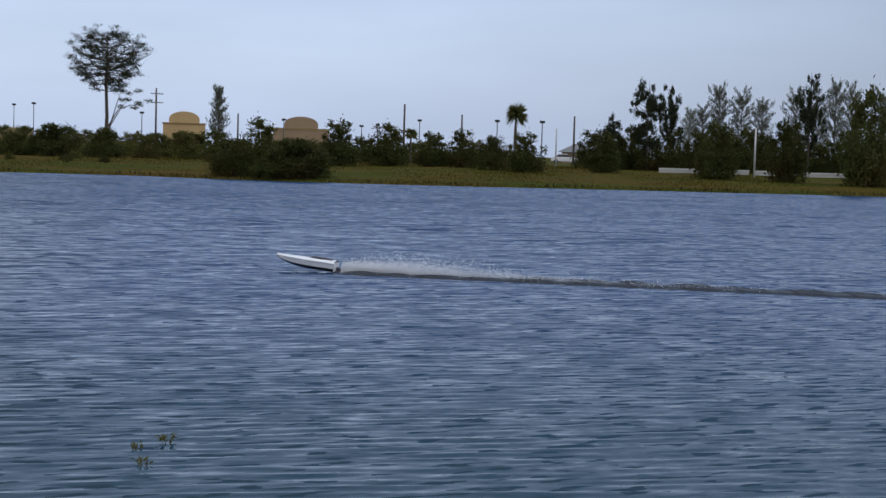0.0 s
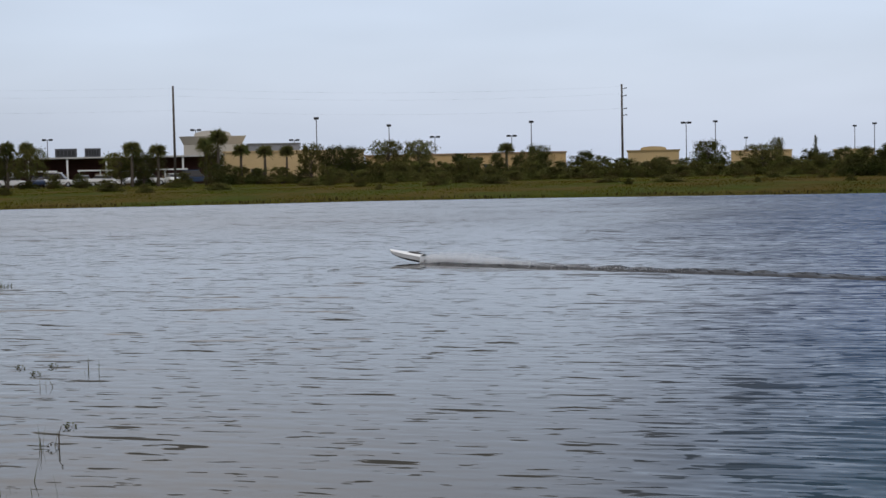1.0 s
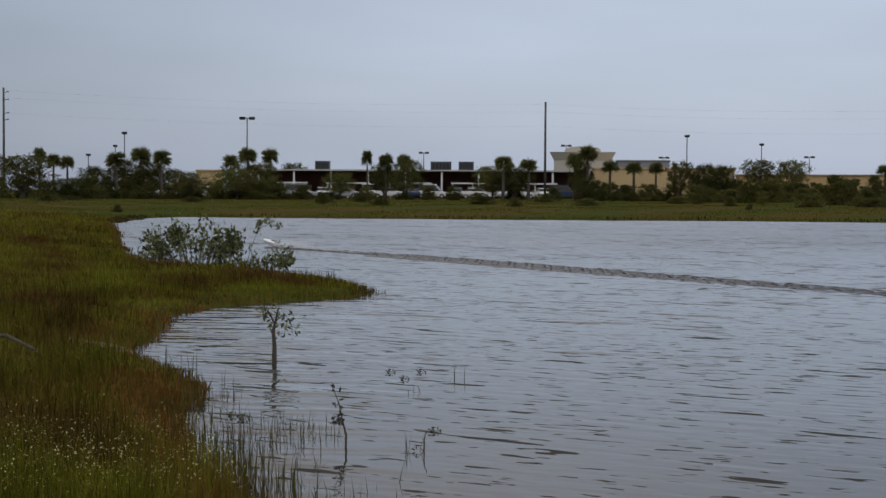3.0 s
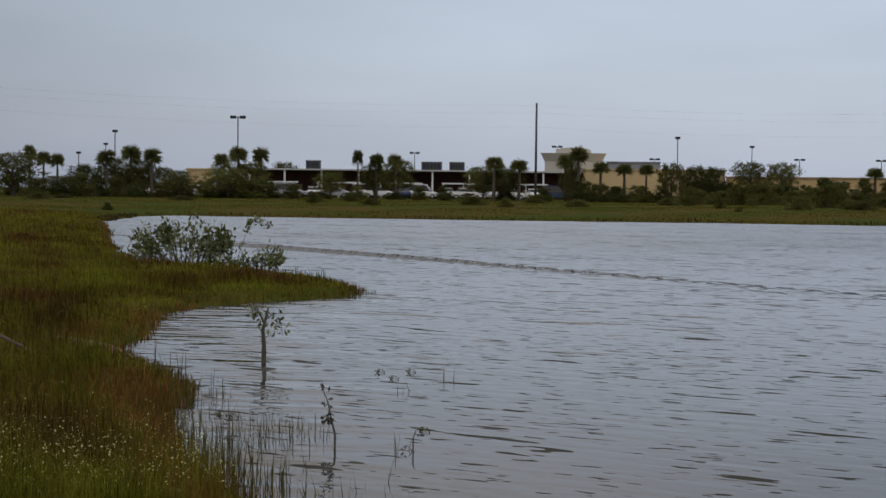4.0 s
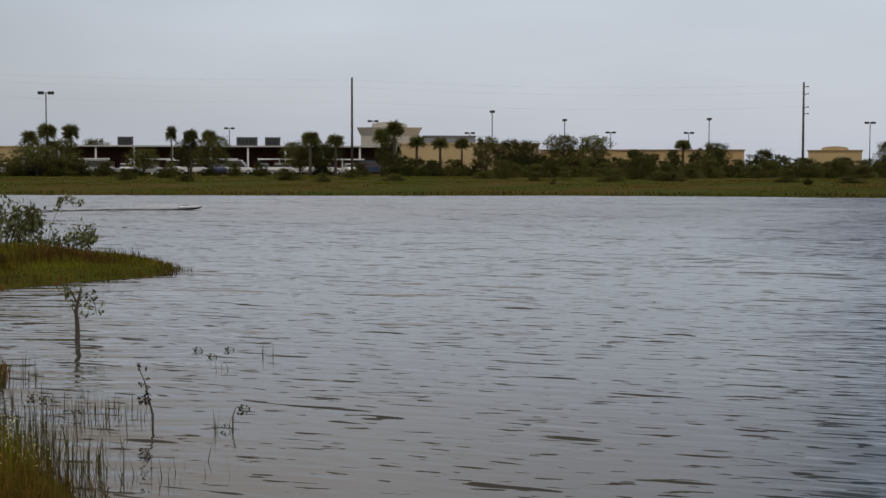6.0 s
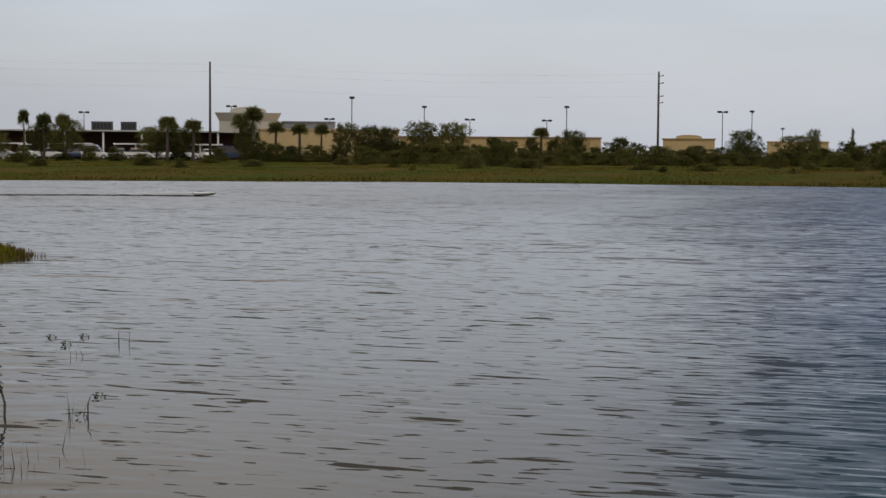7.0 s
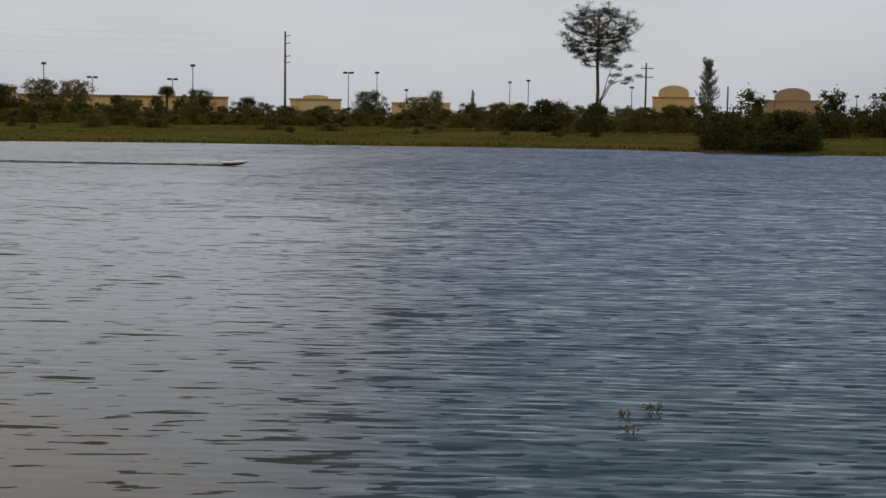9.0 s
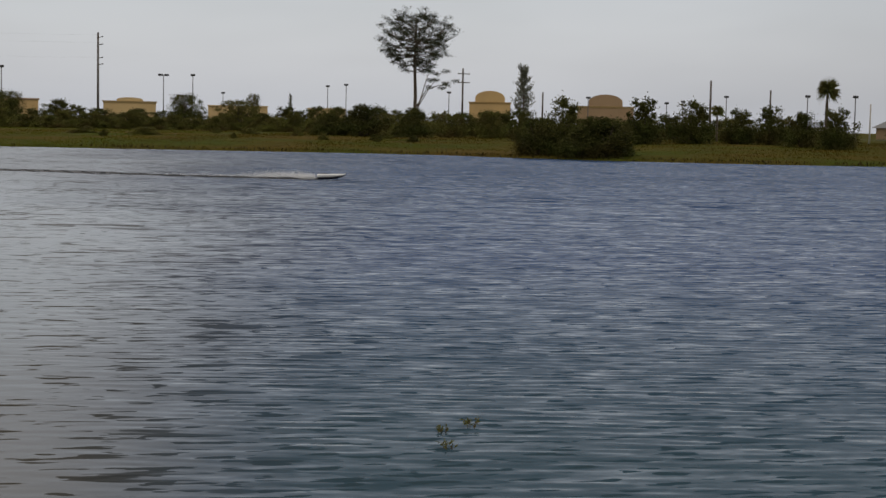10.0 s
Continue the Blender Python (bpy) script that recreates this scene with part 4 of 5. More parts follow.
for k, p in enumerate(road_pts):
    z = float(ground_z(p.x, p.y)[0]) + 0.03
    q = p * (1 + 7 / p.length)
    rv += [(p.x, p.y, z), (q.x, q.y, z + 0.01)]
    if k:
        rf.append((2 * k - 2, 2 * k, 2 * k + 1, 2 * k - 1))
tagged(mesh_object("road", rv, rf, ASPHALT), "grey asphalt road behind the lawn", "road", kind="structure")
for k in range(4):
    a0, a1 = -52.6 - k * 1.75, -52.6 - k * 1.75 - 1.55
    a, b = spot(a0, 139), spot(a1, 139)
    w, turn = (b - a).length, math.degrees(math.atan2(b.y - a.y, b.x - a.x))
    t = thing("barrier_wall", pose(a.x, a.y, float(ground_z(a.x, a.y)[0]) - 0.1, 0, 0, turn), "low white concrete wall along the road", "wall", "low walls along the road")
    part("wall", box(bmesh.new(), 0, 0, 0, w, 0.22, 0.44, 0.02), CONCRETE, t)
    part("coping", box(bmesh.new(), -0.05, -0.05, 0.442, w + 0.05, 0.27, 0.52, 0.02), WHITE, t)
driven = car(pose(0, 0, 0), WHITE, "white car driving along the road", 0.0, "cars on the road")

# ---- grass ----
def blades(x, y, h, w, rnd, bend=0.35):
    """Tapered bent blades standing on the ground."""
    n = len(x)
    z = ground_z(x, y) - 0.02
    z = np.maximum(z, -0.25)
    a, lean = rnd.uniform(0, 6.283, n), np.abs(rnd.normal(0, bend, n))
    sx, sy = np.cos(a) * w / 2, np.sin(a) * w / 2
    lx, ly = -np.sin(a) * lean * h, np.cos(a) * lean * h
    base = np.stack([x, y, z], -1)
    side = np.stack([sx, sy, 0 * x], -1)
    mid = base + np.stack([lx * 0.35, ly * 0.35, h * 0.6], -1)
    tip = base + np.stack([lx, ly, h * np.maximum(0.45, 1 - 0.4 * lean)], -1)
    v = np.stack([base - side, base + side, mid + side * 0.7, mid - side * 0.7, tip], 1).reshape(-1, 3)
    o = np.arange(n)[:, None] * 5
    return v, np.concatenate([o + [0, 1, 2], o + [0, 2, 3], o + [3, 2, 4]])


rnd = np.random.default_rng(12)


def scatter(n, a0, a1, r0, r1, s0, s1):
    """Places spread evenly over the view of the bank between two distances from the water."""
    r, a = np.exp(rnd.uniform(math.log(r0), math.log(r1), n)), np.radians(rnd.uniform(a0, a1, n))
    x, y = -np.sin(a) * r, np.cos(a) * r
    s = from_shore(x, y) + 0.25 * ripple(x, y, 1.7)
    ok = (s > s0) & (s < s1)
    return x[ok], y[ok], r[ok], s[ok]


def sandy(x, y):
    """Bare sand between the tufts at the head of the bay."""
    return np.hypot((x + 4.6) / 1.1, (y - 18.2) / 0.75) + 0.45 * ripple(x, y, 0.5) < 0.9


sx, sy = np.meshgrid(np.arange(-6.2, -3.2, 0.05), np.arange(16.8, 19.6, 0.05), indexing="ij")
si = (np.arange(sx.shape[0] - 1)[:, None] * sx.shape[1] + np.arange(sx.shape[1] - 1)[None]).ravel()
on = sandy(sx, sy).ravel()[si]
sand_faces = np.stack([si, si + sx.shape[1], si + sx.shape[1] + 1, si + 1], -1)[on]
used, sand_faces = np.unique(sand_faces, return_inverse=True)
sx, sy = sx.ravel()[used], sy.ravel()[used]
sand = mesh_object("sand_patch", np.stack([sx, sy, ground_z(sx, sy) + 0.018 + 0.010 * ripple(sx, sy, 0.3)], -1), sand_faces.reshape(-1, 4), DRY, smooth=True)
tagged(sand, "small patch of bare pale sand between grass tufts", "sand", kind="structure")
x, y, r, s = scatter(230000, 2.5, 19, 7.6, 100, 0.15, 60)
keep = (rnd.uniform(size=len(x)) < np.where(r > 25, 1.0, np.clip(0.2 + s / 2.2, 0, 1))) & ~(sandy(x, y) & (rnd.uniform(size=len(x)) < 0.6))
x, y, r, s = x[keep], y[keep], r[keep], s[keep]
tall = (0.10 + 0.20 * np.clip(s / 2.5, 0, 1)) * (1 + 0.55 * np.clip(ripple(x, y, 1.3), -0.7, 1)) + 0.10 * np.clip(s / 6, 0, 1)
tall = tall * np.where((y > 25) & (y < 45), 0.72, 1.0)
v, f = blades(x, y, tall * rnd.uniform(0.6, 1.3, len(x)), np.maximum(0.006, 0.0005 * r), rnd, 0.85)
tagged(mesh_object("bank_grass", v, f, GRASS), "tall green grass on the near bank", "grass", kind="stuff")
x, y, r, s = scatter(90000, 2.5, 19, 7.6, 100, -0.12, 1.6)
keep = ((r < 24) | (s < 0.25) | (r > 60)) & ((r > 11.6) | (rnd.uniform(size=len(x)) < 0.25)) & ~(sandy(x, y) & (rnd.uniform(size=len(x)) < 0.6))
x, y, r, s = x[keep], y[keep], r[keep], s[keep]
v, f = blades(x, y, rnd.uniform(0.08, 0.28, len(x)) * np.where(r > 15, 0.7, 1.1), np.maximum(0.006, 0.0007 * r), rnd, 0.55)
tagged(mesh_object("dry_grass", v, f, DRY_GRASS), "brown dry grass along the waterline", "grass", kind="stuff")
# tussocks: taller leaning clumps over the sward
x, y, r, s = scatter(900, 3.5, 19, 8.2, 70, 0.7, 40)
many = np.repeat(np.arange(len(x)), 42)
spread = (0.07 + 0.004 * r)[many]
tx, ty = x[many] + rnd.normal(0, 1, len(many)) * spread, y[many] + rnd.normal(0, 1, len(many)) * spread
v, f = blades(tx, ty, rnd.uniform(0.22, 0.52, len(many)) * np.where((ty > 25) & (ty < 45), 0.7, 1.0), np.maximum(0.006, 0.0006 * r[many]), rnd, 0.6)
tagged(mesh_object("grass_tussocks", v, f, GRASS), "leaning green and brown grass tussocks on the near bank", "grass", kind="stuff")
x, y, r, s = scatter(240000, -64, 18, 93, 190, 0.1, 75)
green_side = np.degrees(np.arctan2(-x, y)) + 7 * ripple(x, y, 9.0) > -24
for name, mat, pick, label in (("far_bank_grass", LAWN, green_side, "rough green grass on the far bank"), ("far_straw_grass", STRAW, ~green_side, "olive and straw-coloured grass on the far bank")):
    fx, fy = x[pick], y[pick]
    v, f = blades(fx, fy, rnd.uniform(0.03, 0.11, len(fx)) * (1 + 0.9 * np.clip(ripple(fx, fy, 4.0), -0.6, 1)), rnd.uniform(0.03, 0.06, len(fx)), rnd, 0.6)
    tagged(mesh_object(name, v, f, mat), label, "grass", kind="stuff")
x, y, r, s = scatter(90000, -64, 18, 93, 125, -0.15, 0.9)
v, f = blades(x, y, rnd.uniform(0.08, 0.26, len(x)) * (1 + 0.5 * ripple(x, y, 2.5)), rnd.uniform(0.04, 0.09, len(x)), rnd, 0.5)
tagged(mesh_object("shore_sedge", v, f, SEDGE), "sedge darkened for wet mud and reflection at the far waterline", "grass", kind="stuff")

# white flowers in the near grass
x, y, r, s = scatter(5200, 7.0, 19, 8.3, 14.5, 0.2, 30)
keep = rnd.uniform(size=len(x)) < np.clip((11.3 - r) / 1.3, 0.03, 1) * np.clip(0.55 + 0.9 * ripple(x, y, 0.7), 0.1, 1)
x, y, r = x[keep], y[keep], r[keep]
z = ground_z(x, y)
fv, ff = [], []
for px, py, pz in zip(x, y, z):
    h, q, o = rnd.uniform(0.20, 0.42), rnd.uniform(0.003, 0.006), len(fv)
    tx, ty = rnd.normal(0, 0.35, 2)
    fv.append((px, py, pz + h + 0.3 * q))
    for k in range(7):
        c, d = q * math.cos(k * 0.8976), q * math.sin(k * 0.8976)
        fv.append((px + c, py + d, pz + h + tx * c + ty * d))
    ff += [(o, o + 1 + k, o + 1 + (k + 1) % 7) for k in range(7)]
tagged(mesh_object("wild_flowers", fv, ff, PETAL), "small white wild flowers in the grass", "flowers", kind="stuff")
v, f = blades(x, y, np.full(len(x), 0.36), np.full(len(x), 0.004), rnd, 0.30)
tagged(mesh_object("flower_stems", v, f, GRASS), "thin green flower stems in the grass", "flowers", kind="stuff")

# ---- plants at and in the water ----
REEDS = [(-1.39, 11.81, 44), (-1.38, 12.51, 56), (-1.47, 11.55, 16), (-1.11, 12.66, 8), (-0.96, 12.23, 10), (-0.54, 10.0, 12), (-0.95, 10.85, 9), (-0.28, 11.58, 4), (-1.86, 13.28, 12), (-1.92, 12.34, 14), (-1.86, 11.54, 16),
         (-2.18, 14.74, 8), (-2.69, 15.15, 10), (-1.36, 10.21, 30), (-1.19, 9.8, 28), (-1.55, 10.6, 18), (0.09, 16.08, 3), (-0.31, 15.02, 3), (-2.32, 13.96, 10), (-1.75, 10.9, 18), (-1.55, 28.9, 14), (-1.3, 29.6, 8), (-1.75, 29.6, 14)]
reed_bits, shift = [], 0
for cx, cy, n in REEDS:
    n, q = int(n * 2.4), 0.19 if n > 10 else 0.10
    x, y = cx + rnd.normal(0, q, n), cy + rnd.normal(0, q, n)
    v, f = blades(x, y, rnd.uniform(0.18, 0.46, n) * (1.0 if cy < 20 else 0.5), np.full(n, 0.010 if cy < 20 else 0.02), rnd, 0.2)
    reed_bits.append((v, f + shift))
    shift += len(v)
tagged(mesh_object("reeds", np.concatenate([v for v, f in reed_bits]), np.concatenate([f for v, f in reed_bits]), REED), "thin green reeds standing in shallow water", "reeds", kind="stuff")


def sprig(name, m, stems, label, category, mat, leaf, count, spread, bark=BARK, group=""):
    """A small plant: tapered stems, each given by its points and base radius, with leaves along the outer part."""
    t = thing(name, m, label, category, group)
    g, pts, ways = np.random.default_rng(len(stems) * 7 + count), [], []
    for line, r0 in stems:
        n = len(line)
        v, f = tube(line, [r0 * (1 - 0.75 * k / (n - 1)) for k in range(n)], 6)
        mesh_object("stem", v, f, bark, t)
        a = np.array(line, float)
        for _ in range(count):
            u = g.uniform(0.45, 1.0) * (n - 1)
            k = min(int(u), n - 2)
            pts.append(a[k] + (a[k + 1] - a[k]) * (u - k) + g.normal(0, spread, 3))
            ways.append((a[k + 1] - a[k]) / np.linalg.norm(a[k + 1] - a[k]))
    v, f = leaf_set(np.array(pts), leaf[0], leaf[1], g, 0.2, np.array(ways) * 0.25)
    mesh_object("foliage", v, f, mat, t)
    return t


def willow():
    g = random.Random(5)
    stems = []
    for k in range(30):
        x, y, h = g.uniform(-1.15, 1.05), g.uniform(-0.45, 0.45), 0
        h = g.uniform(0.6, 1.38) * (1 - 0.35 * abs(x))
        stems.append(([(x * 0.35, y * 0.35, -0.1), (x * 0.6, y * 0.6, h * 0.45), (x * 0.9, y * 0.9, h * 0.8), (x, y, h)], 0.016))
    sprig("willow_shrub", rest(9.55, 36.0, 0.0), stems, "leafy pale green willow shrub on the grass spit", "shrub", SILVER_LEAF, (0.12, 0.06), 62, 0.10)
    sprig("tall_sapling", rest(7.72, 36.0, 0.22), [([(0, 0, -0.2), (0.12, 0, 0.35), (0.30, 0, 0.85), (0.34, 0, 1.02)], 0.010),
          ([(0.30, 0, 0.85), (0.36, 0, 1.05), (0.50, 0, 1.12), (0.66, 0, 1.08)], 0.008), ([(0.33, 0, 0.98), (0.30, 0, 1.06), (0.42, 0, 1.08)], 0.008), ([(0.40, 0, 1.05), (0.62, 0, 1.03), (0.86, 0, 0.98)], 0.008)],
          "thin leaning sapling with leaves at its top", "sapling", SILVER_LEAF, (0.12, 0.05), 20, 0.05)
    ring = []
    for k in range(7):
        a = -0.5 + k * 0.55
        ring.append(([(0, 0, -0.1), (0.05, 0, 0.25), (0.30 * math.cos(a), 0.1 * math.sin(3 * k), 0.42 + 0.26 * math.sin(a))], 0.009))
    sprig("young_shrub", rest(6.32, 35.2, 0.12), ring, "small open shrub with round leaf tufts", "shrub", SILVER_LEAF, (0.12, 0.055), 34, 0.06)
    low = []
    for k in range(16):
        x = -0.75 + 1.5 * k / 15
        low.append(([(x * 0.8, 0, -0.05), (x * 0.9, 0.05 * math.sin(k * 3), 0.18), (x, 0.1 * math.sin(k * 2), 0.3 + 0.12 * math.sin(k * 1.7))], 0.008))
    sprig("low_shrub", rest(7.5, 34.4), low, "low leafy shrub in the spit grass", "shrub", SILVER_LEAF, (0.12, 0.045), 26, 0.06)


willow()
sprig("water_sapling", pose(-2.03, 17.5, 0), [([(0, 0, -0.25), (0.005, 0, 0.2), (-0.01, 0, 0.38), (0.02, 0, 0.5), (0.05, 0, 0.64)], 0.034), ([(0.0, 0, 0.47), (-0.06, 0, 0.6), (-0.16, 0, 0.66)], 0.014), ([(0.03, 0, 0.5), (0.12, 0, 0.58), (0.2, 0, 0.46), (0.22, 0, 0.32)], 0.008)],
      "knobbly sapling trunk standing in the water with few leaves", "sapling", SILVER_LEAF, (0.075, 0.032), 30, 0.045)
sprig("dead_stem", pose(-0.83, 11.75, 0), [([(0.02, 0, -0.2), (0.03, 0, 0.1), (0.0, 0, 0.22), (-0.03, 0, 0.36), (-0.09, 0, 0.5)], 0.011), ([(0.0, 0, 0.2), (-0.05, 0, 0.21)], 0.008)], "dark dead plant stem standing in the water", "stem", BARK, (0.05, 0.028), 16, 0.018)
sprig("dead_stem", pose(-0.19, 11.6, 0), [([(0.0, 0, -0.2), (0.0, 0, 0.1), (0.02, 0, 0.17)], 0.008), ([(0.0, 0, 0.0), (-0.05, 0, 0.05), (-0.1, 0, 0.02)], 0.005)], "short dark stem standing in the water", "stem", BARK, (0.03, 0.015), 3, 0.01)
for px, py, big in ((5.82, 8.5, 0.6), (5.3, 8.0, 0.4), (5.55, 8.45, 0.3)):
    stems = [([(0, 0, -0.2), (0.03 * math.cos(k), 0.03 * math.sin(k), 0.04 * big), (0.11 * big * math.cos(k), 0.09 * big * math.sin(k), 0.10 * big)], 0.004) for k in (0.2, 1.4, 2.6, 3.7, 5.0)]
    sprig("water_weed", pose(px, py, 0), stems, "small green water weed breaking the surface", "water plant", LEAF, (0.045, 0.012), int(14 * big), 0.012, group="water weeds near the shore")
for px, py in ((-0.65, 16.65), (-0.48, 16.06), (-0.31, 16.67), (-0.12, 12.55), (-1.92, 13.34), (-1.8, 13.21)):
    stems = [([(0, 0, -0.1), (0.02 * math.cos(k), 0.02 * math.sin(k), 0.01), (0.07 * math.cos(k), 0.07 * math.sin(k), 0.02)], 0.005) for k in (0.3, 2.0, 3.6)]
    sprig("floating_twig", pose(px, py, 0), stems, "dark leafy twig at the water surface", "twig", DARK_LEAF, (0.05, 0.02), 4, 0.015, group="twigs in the shallows")
v, f = tube([(-4.9, 15.2, 0.52), (-4.55, 15.5, 0.50), (-4.2, 15.3, 0.38), (-3.95, 15.0, 0.26)], [0.02, 0.024, 0.018, 0.010], 8)
tagged(mesh_object("driftwood", v, f, BARK), "dark weathered branch lying in the grass", "driftwood")


# ---- the boat ----
def model_boat():
    """A model speedboat a metre long: bow to +x, its stern at the origin, keel at z 0."""
    t = thing("model_boat", pose(0, 0, 0), "white radio-controlled speedboat with a black canopy", "boat")
    stations = [(0.0, 0.145, 0.0, 0.155), (0.25, 0.150, 0.0, 0.158), (0.5, 0.148, 0.004, 0.160), (0.7, 0.130, 0.022, 0.162), (0.85, 0.098, 0.055, 0.164), (0.96, 0.055, 0.098, 0.166), (1.04, 0.012, 0.145, 0.168)]
    for side, name in ((1, "port_side"), (-1, "starboard_side")):
        low, high = ([], []), ([], [])
        for x, w, k, s in stations:
            c = k + 0.055 * w / 0.15
            # dark colour runs higher to starboard: that side's shade is painted in
            low[0].extend([(x, 0, k), (x, side * w * 0.82, c - 0.01), (x, side * w * 0.86, c), (x, side * w * 0.90, c + (s - c) * (0.10 if side > 0 else 0.35))])
            high[0].extend([low[0][-1], (x, side * w, s)])
        for i in range(len(stations) - 1):
            for j in range(3):
                q = (i * 4 + j, i * 4 + 4 + j, i * 4 + 5 + j, i * 4 + 1 + j)
                low[1].append(q if side < 0 else q[::-1])
            q = (i * 2, i * 2 + 2, i * 2 + 3, i * 2 + 1)
            high[1].append(q if side < 0 else q[::-1])
        mesh_object("hull_bottom", *low, GEL_DARK, t, "dark hull bottom")
        mesh_object(name, *high, GEL_WHITE, t, "white hull side")
    v, f = [], []
    for x, w, k, s in stations:
        v += [(x, -w, s), (x, -w * 0.6, s + 0.034 * (1 - 0.5 * x)), (x, 0, s + 0.05 * (1 - 0.6 * x)), (x, w * 0.6, s + 0.034 * (1 - 0.5 * x)), (x, w, s)]
    for i in range(len(stations) - 1):
        for j in range(4):
            f.append((i * 5 + j, i * 5 + 1 + j, i * 5 + 6 + j, i * 5 + 5 + j)[::-1])
    mesh_object("deck", v, f, GEL_WHITE, t, "glossy white deck", True)
    part("transom", box(bmesh.new(), -0.012, -0.14, 0.012, 0.0, 0.14, 0.165, 0.004), GEL_WHITE, t, "white transom")
    for s in (-1, 1):
        v, f = tube([(x, s * (w + 0.003), z - 0.004) for x, w, k, z in stations], [0.006] * len(stations), 5)
        mesh_object("rub_rail", v, f, GEL_WHITE, t)
    bm = bmesh.new()
    bmesh.ops.create_uvsphere(bm, u_segments=14, v_segments=8, radius=1)
    bmesh.ops.scale(bm, vec=(0.22, 0.075, 0.038), verts=bm.verts)
    bmesh.ops.translate(bm, vec=(0.26, 0, 0.19), verts=bm.verts)
    canopy = part("canopy", bm, CANOPY, t, "low black canopy", True)
    part("fairing", box(bmesh.new(), 0.03, -0.06, 0.17, 0.14, 0.06, 0.205, 0.012), CANOPY, canopy)
    bm = box(bmesh.new(), -0.075, -0.012, 0.02, -0.012, 0.012, 0.09, 0.004)
    box(bm, -0.10, -0.008, -0.03, -0.06, 0.008, 0.07, 0.003)
    part("outdrive", bm, GREY_METAL, t, "metal outdrive")
    for s in (-1, 1):
        part("trim_tab", box(bmesh.new(), -0.06, s * 0.085 - 0.03, 0.02, -0.012, s * 0.085 + 0.03, 0.026), GREY_METAL, t)
    v, f = tube([(0.08, 0.05, 0.17), (0.07, 0.05, 0.36)], [0.003, 0.0015], 5)
    mesh_object("aerial", v, f, BLACK_METAL, t)
    return t


BOAT_PATH = [
    (-1.2, 26.6, 2.6), (-0.6, 21.6, 10.8), (0.0, 16.3, 19.05), (0.2, 14.5, 21.9), (0.4, 12.75, 24.6), (0.6, 11.0, 27.3), (0.8, 9.15, 29.9), (1.0, 7.35, 32.45), (1.2, 5.6, 35.15), (1.5, 2.99, 39.3),
    (2.0, -0.5, 45.0), (2.5, -3.3, 49.2), (3.1, -6.6, 54.0), (3.8, -10.3, 60.2), (4.1, -11.4, 63.6), (4.3, -11.0, 66.6), (4.5, -10.0, 68.6), (4.8, -9.75, 70.0), (5.0, -9.15, 70.65), (5.2, -8.3, 71.2), (5.5, -6.7, 71.9), (6.2, -2.2, 71.9), (7.0, 3.7, 70.6),
    (7.5, 7.45, 68.5), (8.0, 10.72, 63.6), (8.5, 14.55, 60.2), (9.0, 18.7, 57.4), (9.5, 22.25, 52.4), (10.0, 26.25, 48.5), (10.5, 30.0, 44.2),
]


def boat_at(t):
    """Place and heading by a smooth curve through the path."""
    k = min(max(1, sum(1 for r in BOAT_PATH if r[0] <= t) - 1), len(BOAT_PATH) - 3)
    (t0, *p0), (t1, *p1), (t2, *p2), (t3, *p3) = BOAT_PATH[k - 1:k + 3]
    p0, p1, p2, p3 = map(Vector, (p0, p1, p2, p3))
    m1, m2 = (p2 - p0) / (t2 - t0) * (t2 - t1), (p3 - p1) / (t3 - t1) * (t2 - t1)
    u = (t - t1) / (t2 - t1)
    p = (2 * u ** 3 - 3 * u * u + 1) * p1 + (u ** 3 - 2 * u * u + u) * m1 + (3 * u * u - 2 * u ** 3) * p2 + (u ** 3 - u * u) * m2
    d = (6 * u * u - 6 * u) * p1 + (3 * u * u - 4 * u + 1) * m1 + (6 * u - 6 * u * u) * p2 + (3 * u * u - 2 * u) * m2
    return p, math.degrees(math.atan2(d.y, d.x)), d.length / (t2 - t1)


boat = model_boat()


def spray_plume():
    """Droplets thrown up behind the stern, thinning out aft."""
    rnd = random.Random(7)
    v, f = [], []
    for _ in range(36000):
        x = -0.12 - rnd.expovariate(1 / 1.1)
        if x < -7:
            continue
        age = min(1, -x / 5)
        z = abs(rnd.gauss(0, 0.04 + 0.07 * math.sin(math.pi * min(1, age * 1.3 + 0.1)))) + 0.01
        c, s = Vector((x, rnd.gauss(0, 0.05 + 0.10 * age), z)), rnd.uniform(0.003, 0.007)
        u = Vector((rnd.gauss(0, 1), rnd.gauss(0, 1), rnd.gauss(0, 1))).normalized()
        w = u.orthogonal().normalized()
        o = len(v)
        v += [c + u * s, c + w * s, c - u * s, c - w * s, c + u.cross(w) * s, c - u.cross(w) * s]
        f += [(o + a, o + b, o + k) for k in (4, 5) for a, b in ((0, 1), (1, 2), (2, 3), (3, 0))]
    return tagged(mesh_object("spray_plume", v, f, SPRAY), "fine white water spray behind the boat", "spray", kind="stuff")


SPRAY = material("spray_mist", (0.9, 0.91, 0.93), 0.6, 0.04, 1.0, 10.0, 0.0)
sn, sl = SPRAY.node_tree.nodes, SPRAY.node_tree.links
clear, blend = sn.new("ShaderNodeBsdfTransparent"), sn.new("ShaderNodeMixShader")
through_light, both = sn.new("ShaderNodeBsdfTranslucent"), sn.new("ShaderNodeMixShader")
through_light.inputs[0].default_value = (0.93, 0.94, 0.95, 1)
both.inputs[0].default_value = 0.55
blend.inputs[0].default_value = 0.62
sl.new(sn["Principled BSDF"].outputs[0], both.inputs[1])
sl.new(through_light.outputs[0], both.inputs[2])
sl.new(clear.outputs[0], blend.inputs[1])
sl.new(both.outputs[0], blend.inputs[2])
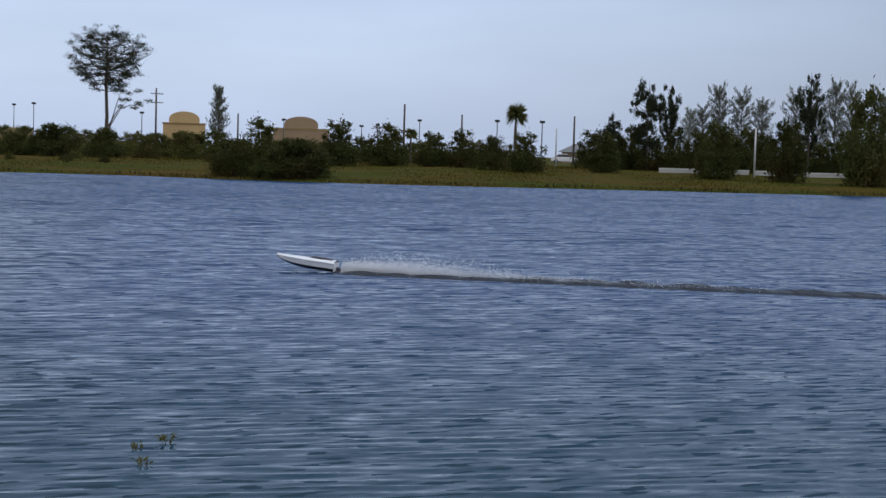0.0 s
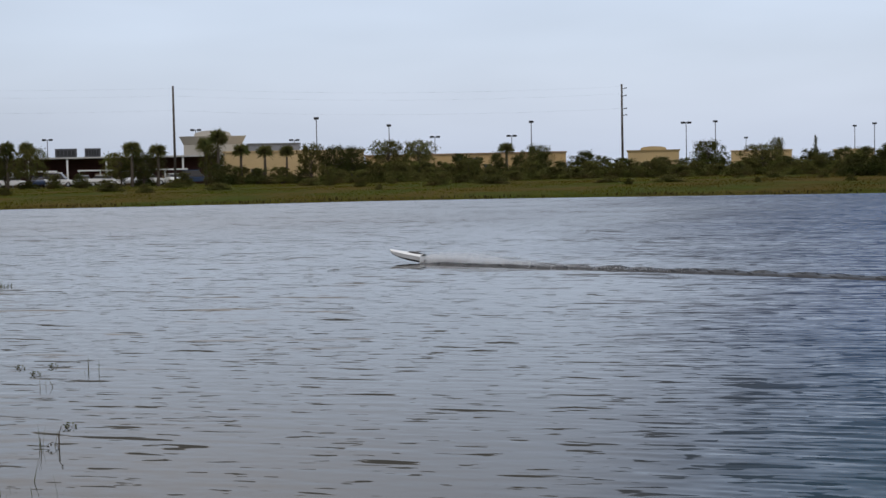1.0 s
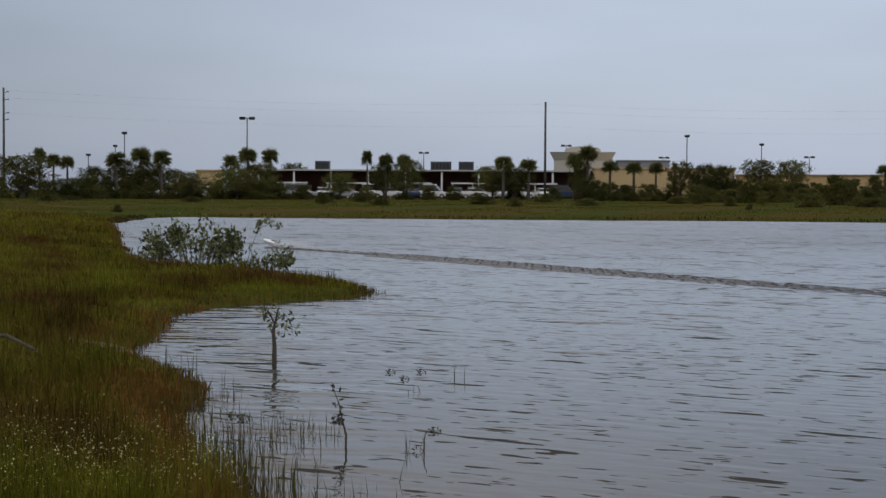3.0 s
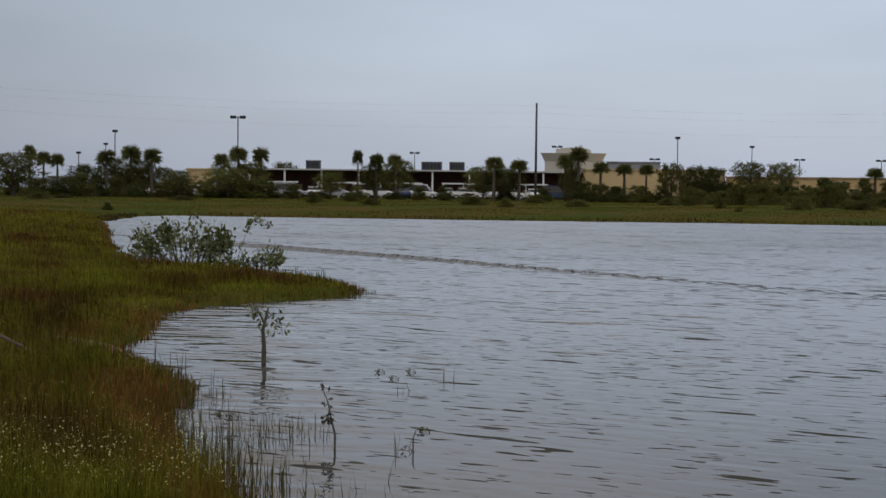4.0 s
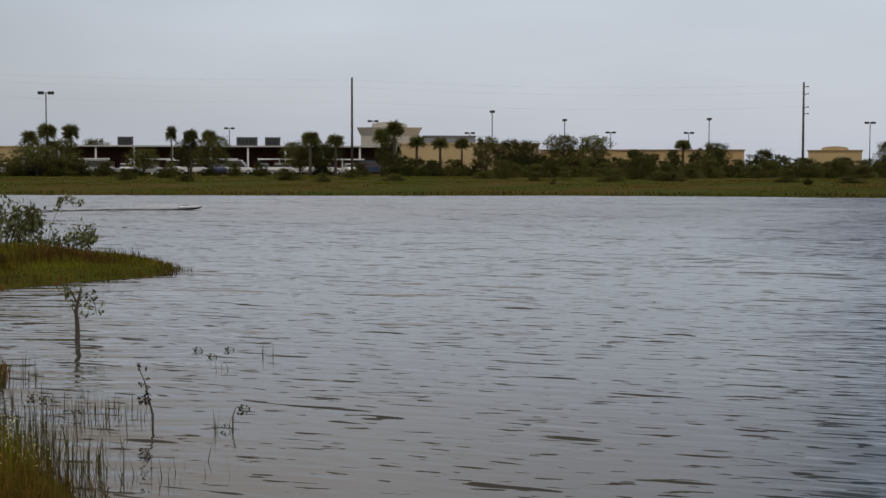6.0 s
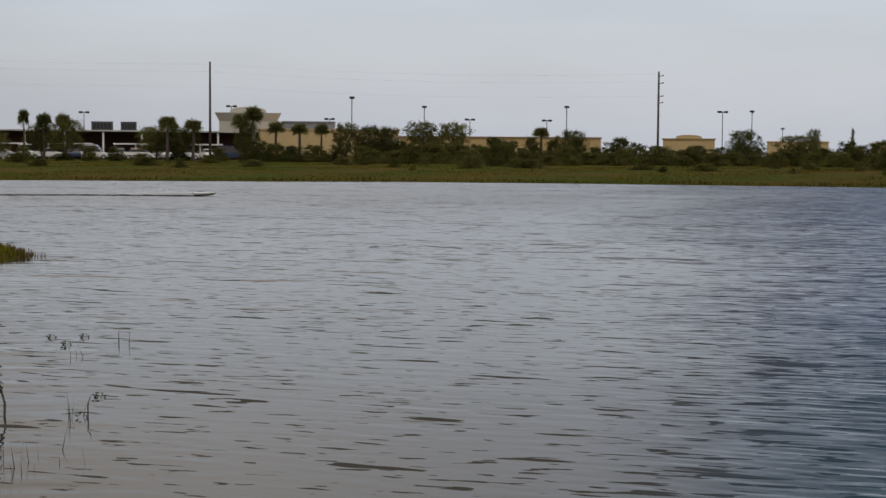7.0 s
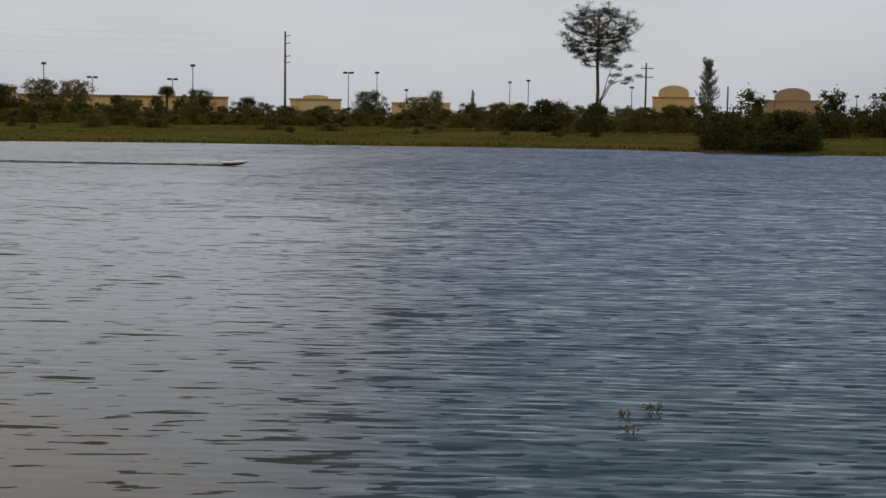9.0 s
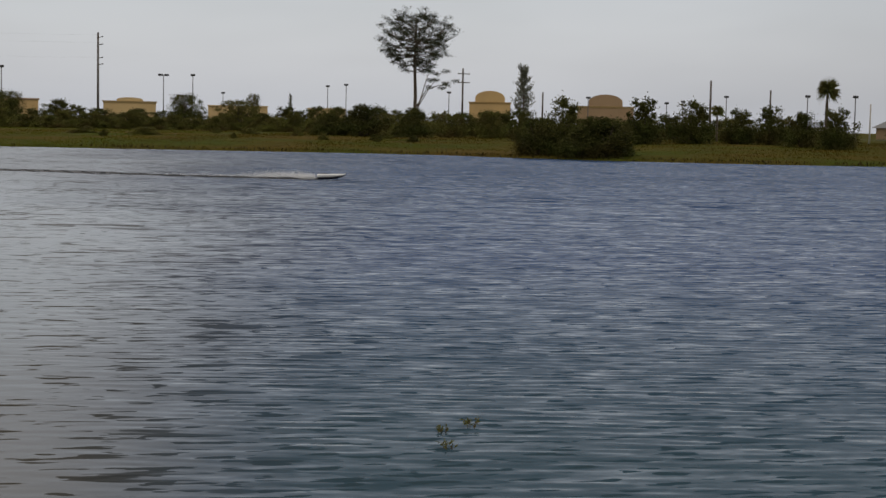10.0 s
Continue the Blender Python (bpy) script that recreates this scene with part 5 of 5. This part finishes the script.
sl.new(blend.outputs[0], sn["Material Output"].inputs[0])
spray = spray_plume()

wake = thing("boat_wake", pose(0, 0, 0), "long low wake ridge trailing behind the boat", "wake", kind="stuff")
WAKE_TIMES = []
tick = -1.1
while tick < 9.95:
    WAKE_TIMES.append(tick)
    tick += 0.85 / max(4.0, boat_at(tick)[2])


def wake_mesh(seed, half=0.42, ridges_at=(0.2,), high=0.05):
    rnd = random.Random(seed)
    me, v, f = bpy.data.meshes.new("wake_ridge"), [], []
    nx, ny = 15, int(31 * half)
    bumps = [(rnd.uniform(3, 9), rnd.uniform(5, 16), rnd.uniform(0, 6.3)) for _ in range(4)]
    for i in range(nx):
        for j in range(ny):
            x, y = -0.95 + 1.9 * i / (nx - 1), -half + 2 * half * j / (ny - 1)
            edge = max(0, 1 - (x / 0.95) ** 2) * max(0, 1 - (y / half) ** 4)
            h = 0.02 + high * sum(math.exp(-((abs(y) - q) / 0.09) ** 2) for q in ridges_at)
            h += 0.006 * sum(math.sin(a * x + b * y + c) for a, b, c in bumps)
            v.append((x, y, -0.03 + (h + 0.03) * edge))
    for i in range(nx - 1):
        for j in range(ny - 1):
            k = i * ny + j
            f.append((k, k + ny, k + ny + 1, k + 1))
    me.from_pydata(v, [], f)
    me.materials.append(WAKE)
    me.polygons.foreach_set("use_smooth", [True] * len(me.polygons))
    return me


WAKE_MESHES = [wake_mesh(k) for k in range(5)]
WIDE_MESHES = [wake_mesh(10 + k, 1.15, (0.12, 0.5, 0.85), 0.035) for k in range(4)]
ridges = []
for k, tk in enumerate(WAKE_TIMES):
    ob = new("wake_ridge", WAKE_MESHES[k % 5])
    ob.parent = wake
    ridges.append((tk, 0.0, ob))
    ob = new("wake_ripple", WIDE_MESHES[k % 4])
    ob.parent = wake
    ridges.append((tk, 0.75, ob))


def motions():
    rows, mist = [], []
    for k in range(101):
        t = k / 10
        p, turn, speed = boat_at(t)
        bank = -16 * max(0, 1 - abs(t - 4.25) / 0.7)
        lift = 0.006 * math.sin(9 * t)
        nose = -5.5 + 3.5 * min(1, max(0, (t - 3) / 3))
        rows.append((t, pose(p.x, p.y, lift, bank, nose - 0.8 * math.sin(7 * t), turn)))
        mist.append((t, pose(p.x, p.y, 0.0, 0, 0, turn)))
    walk(boat, rows)
    walk(spray, mist)
    for tk, late, ob in ridges:
        p, turn, _ = boat_at(tk)
        tk = tk + late

        def at(t):
            age = t - tk
            z = -0.30 if age < 0 else -0.085 * min(1, age / 4.5)
            return pose(p.x, p.y, z, 0, 0, turn)

        marks = sorted({0.0, 10.0} | {round(q, 2) for q in (tk - 0.06, tk + 0.03, tk + 1.5, tk + 3.0, tk + 4.5) if 0 < q < 10})
        walk(ob, [(t, at(t)) for t in marks])
    for_car = []
    for k in range(11):
        p = spot(-49.1 - 3.1 * k, 228)
        for_car.append((float(k), pose(p.x, p.y, float(ground_z(p.x, p.y)[0]) + 0.05, 0, 0, -49.1 - 3.1 * k)))
    walk(driven, for_car)
    walk(water, [(t, pose(0.054 * t, 0.140 * t, 0)) for t in (0.0, 5.0, 10.0)])


motions()
